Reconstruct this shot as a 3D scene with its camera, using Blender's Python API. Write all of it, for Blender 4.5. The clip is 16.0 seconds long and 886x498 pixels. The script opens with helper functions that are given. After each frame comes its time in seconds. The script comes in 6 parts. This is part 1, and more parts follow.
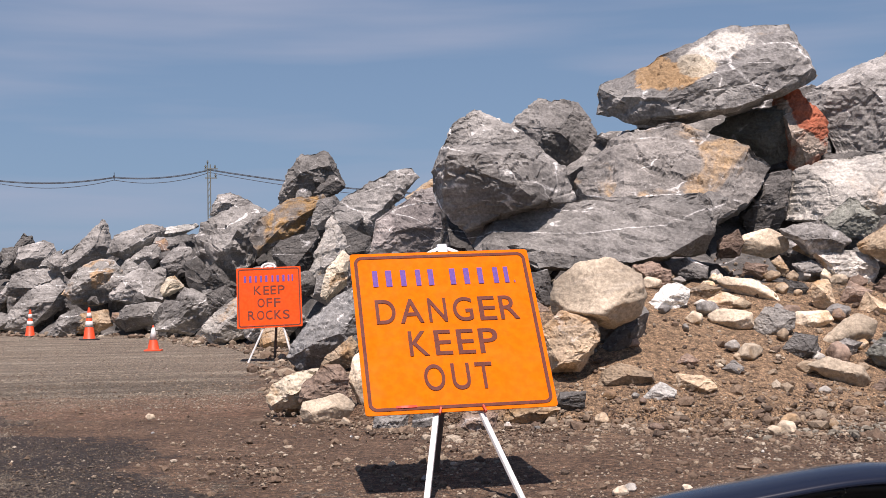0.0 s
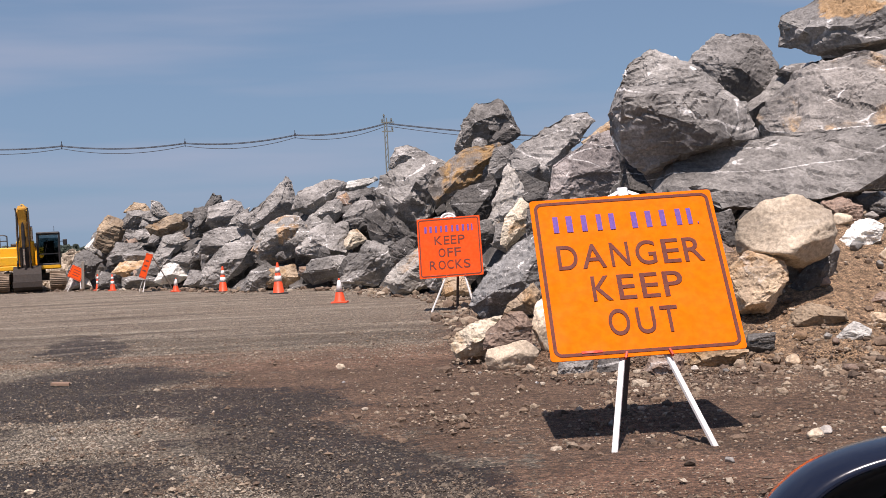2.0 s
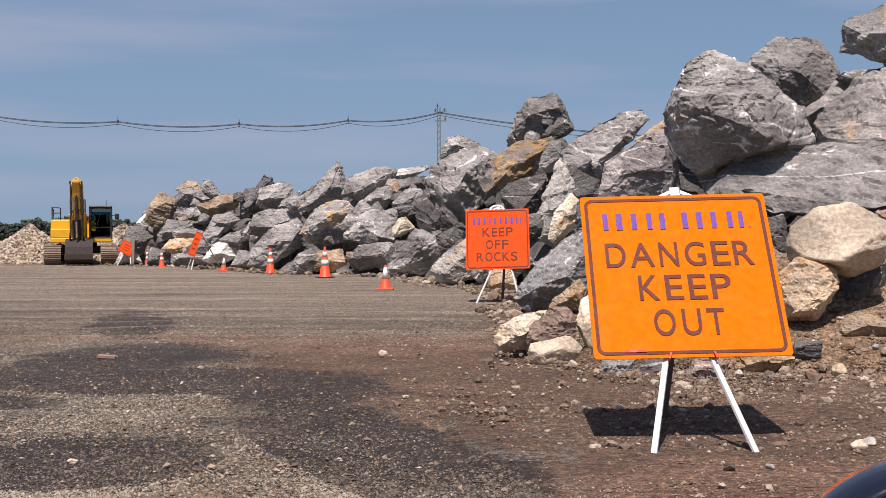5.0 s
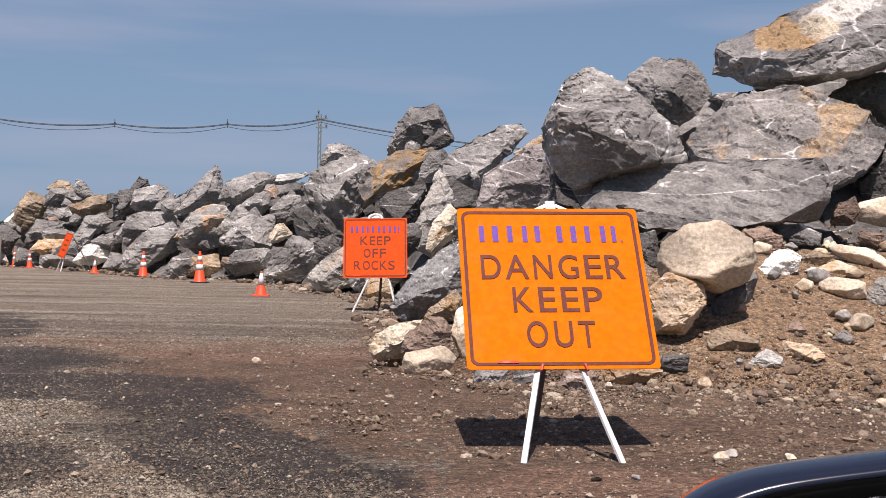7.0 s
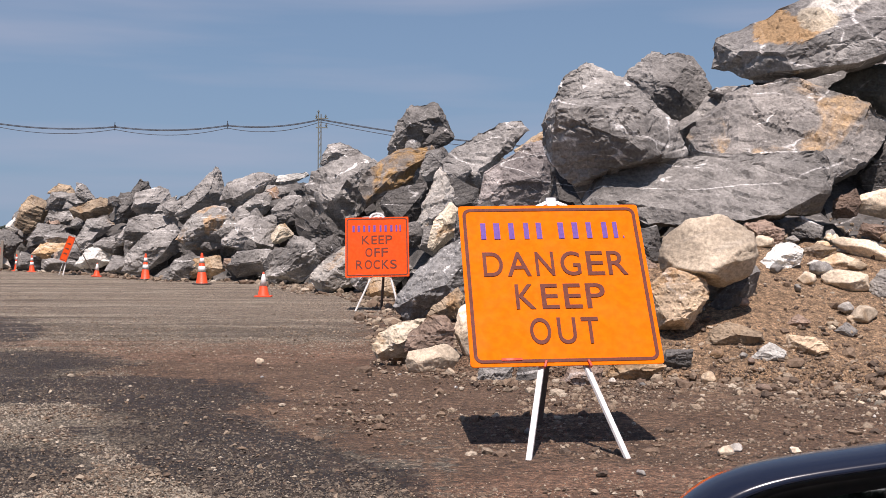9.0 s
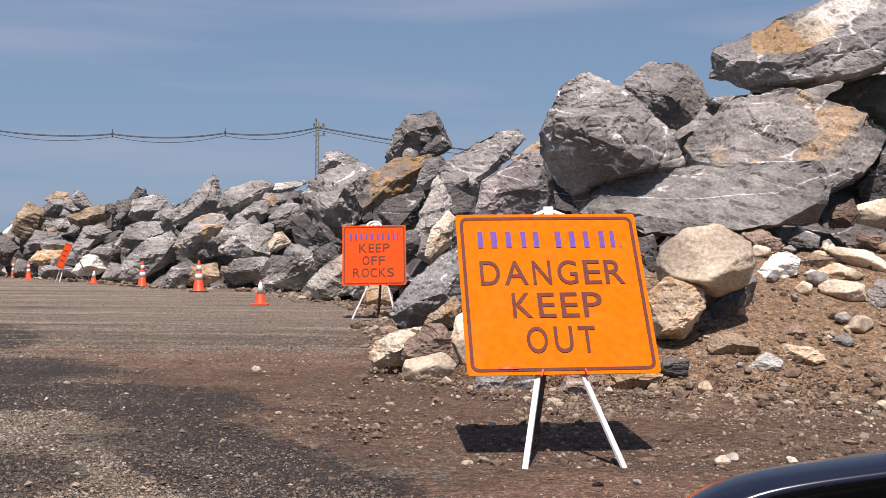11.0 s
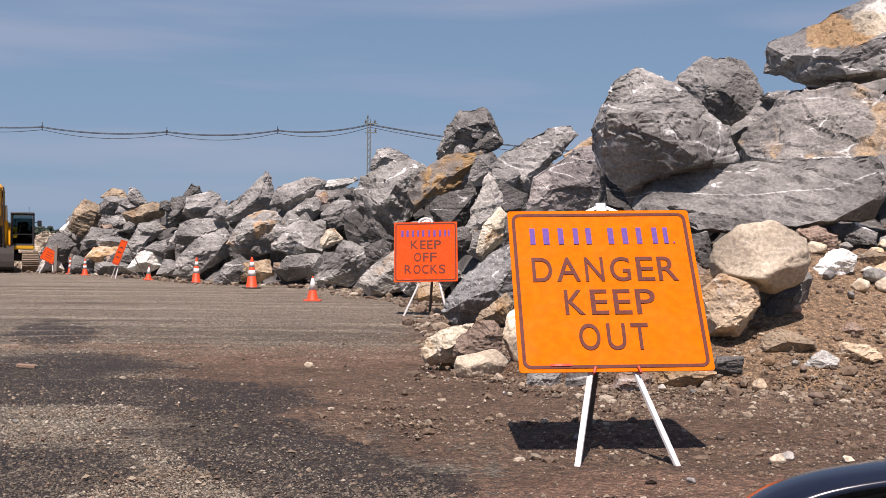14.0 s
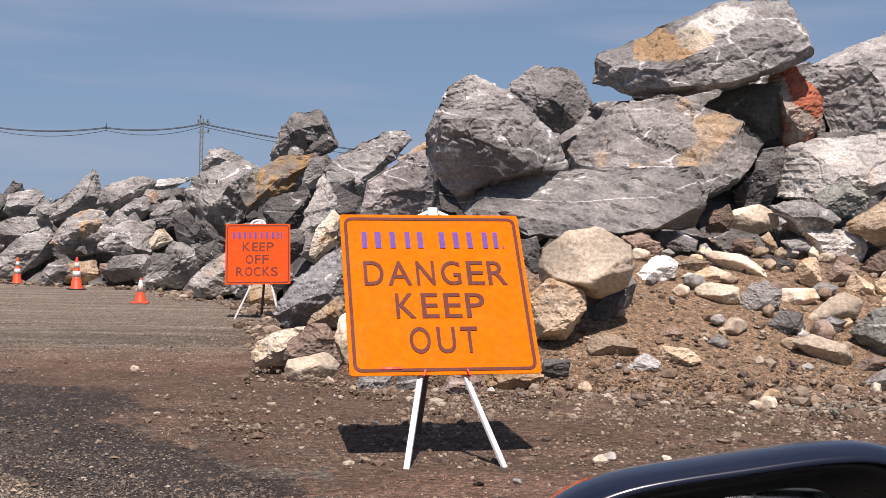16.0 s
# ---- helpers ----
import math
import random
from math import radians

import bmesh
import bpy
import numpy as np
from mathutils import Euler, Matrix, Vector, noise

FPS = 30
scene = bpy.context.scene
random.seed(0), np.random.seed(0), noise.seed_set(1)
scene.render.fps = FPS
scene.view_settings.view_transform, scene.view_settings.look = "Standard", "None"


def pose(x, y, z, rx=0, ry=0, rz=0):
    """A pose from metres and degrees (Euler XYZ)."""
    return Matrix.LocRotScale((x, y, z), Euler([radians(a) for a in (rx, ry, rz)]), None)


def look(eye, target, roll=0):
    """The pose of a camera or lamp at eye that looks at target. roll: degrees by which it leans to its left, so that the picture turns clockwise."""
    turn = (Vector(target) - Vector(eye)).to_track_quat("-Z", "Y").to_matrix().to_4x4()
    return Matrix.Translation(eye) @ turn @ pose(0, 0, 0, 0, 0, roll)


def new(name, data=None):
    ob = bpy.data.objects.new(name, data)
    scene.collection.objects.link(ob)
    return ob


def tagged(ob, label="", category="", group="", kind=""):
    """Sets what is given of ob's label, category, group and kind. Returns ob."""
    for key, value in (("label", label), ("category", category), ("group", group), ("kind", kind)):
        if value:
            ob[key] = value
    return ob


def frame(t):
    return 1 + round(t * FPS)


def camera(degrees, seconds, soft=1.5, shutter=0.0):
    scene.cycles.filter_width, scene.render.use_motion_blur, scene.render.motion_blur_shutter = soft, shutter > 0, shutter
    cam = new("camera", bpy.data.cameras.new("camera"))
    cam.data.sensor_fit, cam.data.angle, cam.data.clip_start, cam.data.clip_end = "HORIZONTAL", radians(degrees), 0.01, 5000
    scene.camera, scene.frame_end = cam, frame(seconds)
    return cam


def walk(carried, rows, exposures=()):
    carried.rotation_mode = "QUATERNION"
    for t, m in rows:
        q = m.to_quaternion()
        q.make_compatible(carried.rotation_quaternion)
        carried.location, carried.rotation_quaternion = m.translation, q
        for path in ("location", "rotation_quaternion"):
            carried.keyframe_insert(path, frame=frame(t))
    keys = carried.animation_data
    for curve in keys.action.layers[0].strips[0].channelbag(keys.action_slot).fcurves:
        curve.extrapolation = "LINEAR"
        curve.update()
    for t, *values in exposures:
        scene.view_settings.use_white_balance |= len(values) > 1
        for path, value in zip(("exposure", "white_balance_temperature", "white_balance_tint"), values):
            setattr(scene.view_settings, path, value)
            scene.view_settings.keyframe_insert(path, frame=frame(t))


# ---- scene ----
cam = camera(39.75, 16.0, soft=0.7)
EYE = 1.28
# seconds, yaw, pitch, lean of the hand-held camera, turning on one spot
ROWS = [
    (0.0, -6.32, 1.96, -1.02),
    (0.5, -3.59, 1.50, -1.65),
    (1.0, -0.64, 0.84, -2.21),
    (1.5, 0.79, 0.03, -2.70),
    (2.0, 2.12, -0.23, -2.92),
    (2.5, 5.29, -0.03, -3.03),
    (3.0, 6.81, -0.31, -2.84),
    (3.5, 6.68, -0.14, -2.29),
    (4.0, 6.86, -0.48, -1.66),
    (4.5, 6.53, -0.57, -0.98),
    (5.0, 4.35, -0.60, -0.26),
    (5.2, 2.22, -0.45, 0.00),
    (7.3, -1.44, -0.14, 1.11),
    (7.5, -1.47, -0.16, 1.03),
    (8.0, -1.41, -0.14, 0.82),
    (8.5, -1.29, -0.22, 0.54),
    (8.7, -1.22, -0.24, 0.38),
    (10.8, -1.62, 0.14, 0.48),
    (11.0, -1.42, 0.17, 0.55),
    (11.5, 0.01, 0.23, 0.67),
    (12.0, 3.61, -0.04, 0.59),
    (12.5, 5.87, -0.27, 0.41),
    (13.0, 6.41, -0.26, 0.26),
    (13.5, 5.55, -0.21, 0.23),
    (14.0, 0.99, -0.01, 0.55),
    (14.5, -1.00, 0.10, 0.83),
    (15.0, -3.88, 0.24, 1.11),
    (15.5, -5.10, 0.26, 1.20),
    (16.0, -6.80, 0.26, 1.18),
]
ARM, REST = 0.107, -6.8   # the phone swings a little round the hand that holds it


def eye_at(yaw):
    return ARM * (math.sin(radians(REST)) - math.sin(radians(yaw))), ARM * (math.cos(radians(yaw)) - math.cos(radians(REST))), EYE


walk(cam, [(t, pose(*eye_at(yaw), 90 + pitch, 0, yaw + math.degrees(eye_at(yaw)[0] / 17)) @ pose(0, 0, 0, 0, 0, lean)) for t, yaw, pitch, lean in ROWS], exposures=[(0, 0.26, 6500, 24), (16, 0.26, 6500, 24)])

# ---- light ----
SUN_EL, SUN_AZ = radians(62.5), radians(183)   # azimuth clockwise from +y: behind the camera
world = bpy.data.worlds.new("sky")
scene.world = world
world.use_nodes = True
wn, wl = world.node_tree.nodes, world.node_tree.links
sky = wn.new("ShaderNodeTexSky")
sky.sky_type, sky.sun_disc, sky.sun_elevation, sky.sun_rotation = "NISHITA", False, SUN_EL, SUN_AZ
sky.air_density, sky.dust_density, sky.ozone_density = 1.0, 0.2, 2.5
wtc = wn.new("ShaderNodeTexCoord")
wmap = wn.new("ShaderNodeMapping")
wmap.inputs["Scale"].default_value = (2.2, 2.2, 22.0)
wmap.inputs["Rotation"].default_value = (0.03, 0.05, 0.4)
wnoise = wn.new("ShaderNodeTexNoise")
wnoise.inputs["Scale"].default_value, wnoise.inputs["Detail"].default_value, wnoise.inputs["Roughness"].default_value = 1.3, 4.0, 0.45
wramp = wn.new("ShaderNodeMapRange")
wramp.inputs["From Min"].default_value, wramp.inputs["From Max"].default_value, wramp.inputs["To Max"].default_value = 0.42, 0.70, 0.62
wmix = wn.new("ShaderNodeMix")
wmix.data_type = "RGBA"
wmix.inputs["B"].default_value = (5.2, 6.15, 7.5, 1)
wl.new(wtc.outputs["Generated"], wmap.inputs["Vector"])
wl.new(wmap.outputs["Vector"], wnoise.inputs["Vector"])
wl.new(wnoise.outputs["Fac"], wramp.inputs["Value"])
wl.new(wramp.outputs["Result"], wmix.inputs["Factor"])
# summer haze, thickest at the horizon
wsep = wn.new("ShaderNodeSeparateXYZ")
whz = wn.new("ShaderNodeMapRange")
whz.inputs["From Min"].default_value, whz.inputs["From Max"].default_value = 0.0, 0.45
whz.inputs["To Min"].default_value, whz.inputs["To Max"].default_value = 0.85, 0.15
wmix2 = wn.new("ShaderNodeMix")
wmix2.data_type = "RGBA"
wmix2.inputs["B"].default_value = (2.75, 4.85, 7.0, 1)
wl.new(wtc.outputs["Generated"], wsep.inputs[0])
wl.new(wsep.outputs["Z"], whz.inputs["Value"])
wl.new(whz.outputs["Result"], wmix2.inputs["Factor"])
wl.new(sky.outputs["Color"], wmix2.inputs["A"])
wl.new(wmix2.outputs["Result"], wmix.inputs["A"])
wl.new(wmix.outputs["Result"], wn["Background"].inputs["Color"])
wn["Background"].inputs["Strength"].default_value = 0.059
sun = new("sun", bpy.data.lights.new("sun", "SUN"))
sun.data.energy, sun.data.angle, sun.data.color = 4.9, radians(0.53), (1.0, 0.935, 0.83)
sun.matrix_basis = look((0, 0, 40), Vector((0, 0, 40)) - 10 * Vector((math.sin(SUN_AZ) * math.cos(SUN_EL), math.cos(SUN_AZ) * math.cos(SUN_EL), math.sin(SUN_EL))))

# ---- materials ----
def node_set(name, rough=0.8, metal=0.0):
    m = bpy.data.materials.new(name)
    m.use_nodes = True
    n, l = m.node_tree.nodes, m.node_tree.links
    b = n["Principled BSDF"]
    b.inputs["Roughness"].default_value, b.inputs["Metallic"].default_value = rough, metal
    return m, n, l, b


def tex_noise(n, l, vec, scale, detail=4.0, rough=0.55, distort=0.0):
    q = n.new("ShaderNodeTexNoise")
    q.inputs["Scale"].default_value, q.inputs["Detail"].default_value = scale, detail
    q.inputs["Roughness"].default_value, q.inputs["Distortion"].default_value = rough, distort
    l.new(vec, q.inputs["Vector"])
    return q.outputs["Fac"]


def span(n, l, value, a, b, lo=0.0, hi=1.0):
    q = n.new("ShaderNodeMapRange")
    q.interpolation_type = "SMOOTHSTEP"
    for key, x in (("From Min", a), ("From Max", b), ("To Min", lo), ("To Max", hi)):
        q.inputs[key].default_value = x
    l.new(value, q.inputs["Value"])
    return q.outputs["Result"]


def calc(n, l, op, a, b=None, clamp=False):
    q = n.new("ShaderNodeMath")
    q.operation, q.use_clamp = op, clamp
    for i, x in enumerate((a, b)):
        if x is None:
            continue
        if isinstance(x, (int, float)):
            q.inputs[i].default_value = x
        else:
            l.new(x, q.inputs[i])
    return q.outputs[0]


def blend(n, l, fac, a, b, mode="MIX"):
    q = n.new("ShaderNodeMix")
    q.data_type, q.blend_type = "RGBA", mode
    for key, x in (("Factor", fac), ("A", a), ("B", b)):
        if isinstance(x, (int, float)):
            q.inputs[key].default_value = x
        elif isinstance(x, tuple):
            q.inputs[key].default_value = (*x, 1)
        else:
            l.new(x, q.inputs[key])
    return q.outputs["Result"]


def relief(n, l, b, height, strength, distance):
    q = n.new("ShaderNodeBump")
    q.inputs["Strength"].default_value, q.inputs["Distance"].default_value = strength, distance
    l.new(height, q.inputs["Height"])
    l.new(q.outputs["Normal"], b.inputs["Normal"])


def own_coords(n, l, jump=40.0):
    """Object coordinates in metres, shifted by a chance amount for each object."""
    tc, oi = n.new("ShaderNodeTexCoord"), n.new("ShaderNodeObjectInfo")
    q = n.new("ShaderNodeVectorMath")
    q.operation = "ADD"
    l.new(tc.outputs["Object"], q.inputs[0])
    l.new(calc(n, l, "MULTIPLY", oi.outputs["Random"], jump), q.inputs[1])
    return q.outputs[0], oi.outputs["Random"]


def plain(name, colour, rough=0.6, metal=0.0, wear=0.15, scale=6.0, dirt=(0.18, 0.13, 0.09), bump=0.0):
    """Paint, plastic, rubber or metal, with dirt and small wear."""
    m, n, l, b = node_set(name, rough, metal)
    v, rnd = own_coords(n, l)
    big = span(n, l, tex_noise(n, l, v, scale, 6, 0.65), 0.45, 0.75, 0, wear)
    fine = span(n, l, tex_noise(n, l, v, scale * 9, 4), 0.3, 0.7, 0.88, 1.08)
    q = n.new("ShaderNodeVectorMath")
    q.operation = "SCALE"
    l.new(blend(n, l, big, colour, dirt), q.inputs[0])
    l.new(fine, q.inputs["Scale"])
    l.new(q.outputs[0], b.inputs["Base Color"])
    l.new(span(n, l, tex_noise(n, l, v, scale * 3), 0.3, 0.7, max(0.05, rough - 0.1), min(1, rough + 0.12)), b.inputs["Roughness"])
    if bump:
        relief(n, l, b, tex_noise(n, l, v, scale * 6, 6), bump, 0.01)
    return m


def stone(name, a, b_col, vein=0.35, vein_col=(0.70, 0.69, 0.66), stain=(0.36, 0.22, 0.10), stained=0.0, band=0.35, patches=()):
    """Quarried gneiss and granite: mottled, banded, with pale veins and rusty stains."""
    m, n, l, b = node_set(name, 0.88)
    v, rnd = own_coords(n, l)
    mot = span(n, l, tex_noise(n, l, v, 1.6, 8, 0.62, 0.6), 0.32, 0.68)
    col = blend(n, l, mot, a, b_col)
    mp = n.new("ShaderNodeMapping")
    mp.inputs["Scale"].default_value, mp.inputs["Rotation"].default_value = (1.3, 1.1, 4.6), (0.5, 0.35, 0)
    l.new(v, mp.inputs["Vector"])
    strata = tex_noise(n, l, mp.outputs["Vector"], 1.2, 5, 0.62, 1.6)
    col = blend(n, l, span(n, l, strata, 0.5, 0.72, 0, band), col, tuple(min(1, 1.5 * c) for c in b_col))
    col = blend(n, l, span(n, l, strata, 0.47, 0.30, 0, band), col, tuple(0.36 * c for c in a))
    # stains
    if stained:
        st = span(n, l, tex_noise(n, l, v, 0.9, 6, 0.6, 0.8), 0.62 - 0.22 * stained, 0.70 - 0.16 * stained, 0, 0.85)
        st = calc(n, l, "MULTIPLY", st, span(n, l, tex_noise(n, l, v, 9, 5, 0.7), 0.25, 0.6, 0.35, 1))
        col = blend(n, l, st, col, stain)
    # veins: thin winding lines
    vm = n.new("ShaderNodeMapping")
    vm.inputs["Scale"].default_value, vm.inputs["Rotation"].default_value = (0.5, 0.8, 1.5), (0.3, 0.6, 0.2)
    l.new(v, vm.inputs["Vector"])
    for sc, wide, keep in ((0.7, 0.010, 0.44), (1.5, 0.009, 0.50)):
        ridge = calc(n, l, "ABSOLUTE", calc(n, l, "SUBTRACT", tex_noise(n, l, vm.outputs["Vector"], sc, 1.5, 0.4, 0.1), 0.5))
        line = span(n, l, ridge, wide, wide * 0.25)
        where = span(n, l, tex_noise(n, l, v, 1.1 + sc, 3), keep, keep + 0.1)
        col = blend(n, l, calc(n, l, "MULTIPLY", calc(n, l, "MULTIPLY", line, where), calc(n, l, "MULTIPLY", span(n, l, tex_noise(n, l, v, 17, 4, 0.7), 0.3, 0.62), min(1, 2.4 * vein))), col, vein_col)
    # pale flecks
    fleck = calc(n, l, "MULTIPLY", span(n, l, tex_noise(n, l, v, 13, 7, 0.7, 0.5), 0.57, 0.66), span(n, l, tex_noise(n, l, v, 1.7, 4), 0.40, 0.58))
    col = blend(n, l, calc(n, l, "MULTIPLY", fleck, min(1, 0.6 * vein)), col, vein_col)
    for cx, cz, rx, rz, turn, tint in patches:
        tc, pm = n.new("ShaderNodeTexCoord"), n.new("ShaderNodeMapping")
        pm.vector_type = "TEXTURE"
        pm.inputs["Location"].default_value, pm.inputs["Rotation"].default_value, pm.inputs["Scale"].default_value = (cx, 0, cz), (0, radians(turn), 0), (rx, 1000, rz)
        l.new(tc.outputs["Object"], pm.inputs["Vector"])
        ln = n.new("ShaderNodeVectorMath")
        ln.operation = "LENGTH"
        l.new(pm.outputs["Vector"], ln.inputs[0])
        edge = calc(n, l, "ADD", ln.outputs["Value"], calc(n, l, "SUBTRACT", calc(n, l, "MULTIPLY", tex_noise(n, l, v, 2.4, 7, 0.65), 1.8), 0.9))
        col = blend(n, l, span(n, l, edge, 1.08, 0.9, 0, 0.9), col, tint)
    grit = tex_noise(n, l, v, 24, 4, 0.65)
    q = n.new("ShaderNodeVectorMath")
    q.operation = "SCALE"
    l.new(col, q.inputs[0])
    tone = calc(n, l, "MULTIPLY", calc(n, l, "MULTIPLY", span(n, l, grit, 0.3, 0.7, 0.74, 1.26), span(n, l, tex_noise(n, l, v, 0.8, 3, 0.5, 0.4), 0.32, 0.68, 0.72, 1.28)), span(n, l, rnd, 0, 1, 0.80, 1.24))
    l.new(tone, q.inputs["Scale"])
    l.new(q.outputs[0], b.inputs["Base Color"])
    rough_h = calc(n, l, "ADD", calc(n, l, "MULTIPLY", tex_noise(n, l, v, 6, 6, 0.62, 0.4), 1.0), calc(n, l, "MULTIPLY", strata, 1.3 * band))
    relief(n, l, b, calc(n, l, "ADD", rough_h, calc(n, l, "MULTIPLY", grit, 0.25)), 0.9, 0.04)
    return m


STONES = {
    "grey": (stone("grey_stone", (0.150, 0.144, 0.134), (0.245, 0.236, 0.218), 0.4), "rough grey quarried boulder with pale veins"),
    "light": (stone("light_grey_stone", (0.205, 0.197, 0.184), (0.312, 0.300, 0.278), 0.3), "light grey angular boulder with weathered faces"),
    "pale": (stone("pale_stone", (0.320, 0.307, 0.279), (0.470, 0.444, 0.394), 0.2, stained=0.2), "pale grey angular boulder with rough faces"),
    "white": (stone("white_stone", (0.550, 0.527, 0.472), (0.656, 0.656, 0.612), 0.2), "whitish quartz boulder with chipped edges"),
    "cream": (stone("cream_stone", (0.500, 0.439, 0.334), (0.620, 0.546, 0.417), 0.2, stained=0.3), "cream coloured angular stone block"),
    # dark boulders, their colour deepened to put shade into the pile's gaps
    "dark": (stone("dark_gap_shade_stone", (0.066, 0.064, 0.060), (0.120, 0.113, 0.104), 0.25), "dark grey angular boulder wedged among others"),
    "brown": (stone("brown_stone", (0.188, 0.133, 0.100), (0.291, 0.216, 0.166), 0.15, stained=0.25), "brownish grey boulder with a broken face"),
    "tan": (stone("tan_stone", (0.338, 0.256, 0.174), (0.481, 0.380, 0.259), 0.12, stained=0.5), "tan weathered boulder with rusty stains"),
    "granite": (stone("granite_stone", (0.520, 0.430, 0.315), (0.656, 0.556, 0.417), 0.05, stained=0.2, band=0.04), "tan rounded granite field stone"),
    "rust": (stone("rust_stone", (0.282, 0.238, 0.192), (0.357, 0.293, 0.235), 0.2, stain=(0.310, 0.078, 0.026), stained=0.7, patches=((0.1, 0.25, 0.2, 0.6, -30, (0.30, 0.075, 0.03)),)), "rust red stained upright boulder"),
    "rustdark": (stone("dark_rust_stone", (0.112, 0.105, 0.095), (0.188, 0.169, 0.148), 0.1, stain=(0.282, 0.165, 0.052), stained=0.85), "dark boulder with rusty orange stains"),
    "orange": (stone("orange_stone", (0.197, 0.193, 0.179), (0.282, 0.270, 0.248), 0.3, stain=(0.44, 0.28, 0.14), stained=0.5), "grey boulder with an orange stained side"),
    "green": (stone("green_grey_stone", (0.179, 0.183, 0.156), (0.263, 0.266, 0.230), 0.3), "greenish grey angular boulder"),
    "vein": (stone("veined_stone", (0.132, 0.133, 0.130), (0.226, 0.225, 0.217), 0.9), "blue grey boulder with white marbled veins"),
    "purple": (stone("purple_grey_stone", (0.188, 0.169, 0.161), (0.273, 0.247, 0.230), 0.4), "purplish grey upright boulder with streaks"),
    "capped": (stone("quartz_capped_stone", (0.165, 0.160, 0.153), (0.263, 0.256, 0.239), 0.5, stain=(0.550, 0.390, 0.213), stained=0.15, patches=((-0.55, 0.0, 0.52, 0.26, 8, (0.42, 0.27, 0.13)), (0.12, 0.36, 0.62, 0.20, -18, (0.52, 0.50, 0.45)), (-0.15, 0.12, 0.32, 0.2, 20, (0.46, 0.40, 0.30)))), "large grey top boulder with quartz and tan patches"),
    "tantop": (stone("tan_topped_stone", (0.175, 0.166, 0.152), (0.27, 0.253, 0.230), 0.5, stain=(0.460, 0.312, 0.166), stained=0.42), "huge grey slab boulder with tan upper ledge"),
}
ORANGE = plain("orange_sheeting", (0.82, 0.162, 0.0), 0.6, 0, 0.02, 2.0)
RED_ORANGE = plain("red_orange_sheeting", (0.80, 0.085, 0.012), 0.6, 0, 0.05, 2.0)
BROWN_INK = plain("dark_brown_ink", (0.15, 0.05, 0.038), 0.5, 0, 0.05)
VIOLET_INK = plain("violet_blue_ink", (0.16, 0.085, 0.33), 0.5, 0, 0.1)
for sheeting in (ORANGE, RED_ORANGE, BROWN_INK, VIOLET_INK):
    sheeting.node_tree.nodes["Principled BSDF"].inputs["Specular IOR Level"].default_value = 0.04
WHITE_PAINT = plain("white_paint", (0.78, 0.77, 0.74), 0.5, 0, 0.35, 9.0)
GREY_METAL = plain("galvanised_metal", (0.5, 0.51, 0.52), 0.45, 0.7, 0.2)
DARK_WOOD = plain("weathered_dark_post", (0.14, 0.11, 0.09), 0.85, 0, 0.3)

# ---- builders ----
def mesh_of(name, bm, material, smooth=False):
    me = bpy.data.meshes.new(name)
    bm.to_mesh(me)
    bm.free()
    for m in (material if isinstance(material, (list, tuple)) else (material,)):
        me.materials.append(m)
    if smooth:
        me.polygons.foreach_set("use_smooth", [True] * len(me.polygons))
    return me


def part(name, bm, material, parent, label="", smooth=False):
    ob = new(name, mesh_of(name, bm, material, smooth))
    ob.parent = parent
    if label:
        ob["label"] = label
    return ob


def base(name, m, label, category, group="", kind=""):
    ob = new(name)
    ob.matrix_basis = m
    ob.empty_display_size = 0.1
    return tagged(ob, label, category, group, kind)


def box(bm, size, at=(0, 0, 0), turn=None, bevel=0.0):
    """A block with softened edges, added to bm."""
    q = bmesh.ops.create_cube(bm, size=1)["verts"]
    m = Matrix.Translation(at) @ (turn if turn is not None else Matrix()) @ Matrix.Diagonal((*size, 1))
    bmesh.ops.transform(bm, matrix=m, verts=q)
    if bevel:
        edges = list({e for v in q for e in v.link_edges})
        bmesh.ops.bevel(bm, geom=edges, offset=bevel, segments=2, affect="EDGES", profile=0.5)
    return bm


def tube(bm, a, b, r1, r2=None, sides=10):
    a, b = Vector(a), Vector(b)
    q = bmesh.ops.create_cone(bm, cap_ends=True, segments=sides, radius1=r1, radius2=r1 if r2 is None else r2, depth=(b - a).length)["verts"]
    bmesh.ops.transform(bm, matrix=Matrix.Translation((a + b) / 2) @ (b - a).to_track_quat("Z", "Y").to_matrix().to_4x4(), verts=q)
    return bm


def bar(bm, a, b, wide, thick, bevel=0.003):
    """A flat bar from a to b."""
    a, b = Vector(a), Vector(b)
    return box(bm, (wide, thick, (b - a).length), (a + b) / 2, (b - a).to_track_quat("Z", "Y").to_matrix().to_4x4(), bevel)


def rounded_plate(w, h, r, thick, steps=6):
    """An upright plate in x and z, centred, its face towards -y."""
    bm = bmesh.new()
    ring = []
    for cx, cz, a0 in ((w / 2 - r, h / 2 - r, 0), (-w / 2 + r, h / 2 - r, 90), (-w / 2 + r, -h / 2 + r, 180), (w / 2 - r, -h / 2 + r, 270)):
        for i in range(steps + 1):
            a = radians(a0 + 90 * i / steps)
            ring.append((cx + r * math.cos(a), cz + r * math.sin(a)))
    f = bm.faces.new([bm.verts.new((x, 0, z)) for x, z in ring])
    q = bmesh.ops.extrude_face_region(bm, geom=[f])["geom"]
    bmesh.ops.translate(bm, vec=(0, thick, 0), verts=[v for v in q if isinstance(v, bmesh.types.BMVert)])
    bmesh.ops.recalc_face_normals(bm, faces=bm.faces)
    return bm


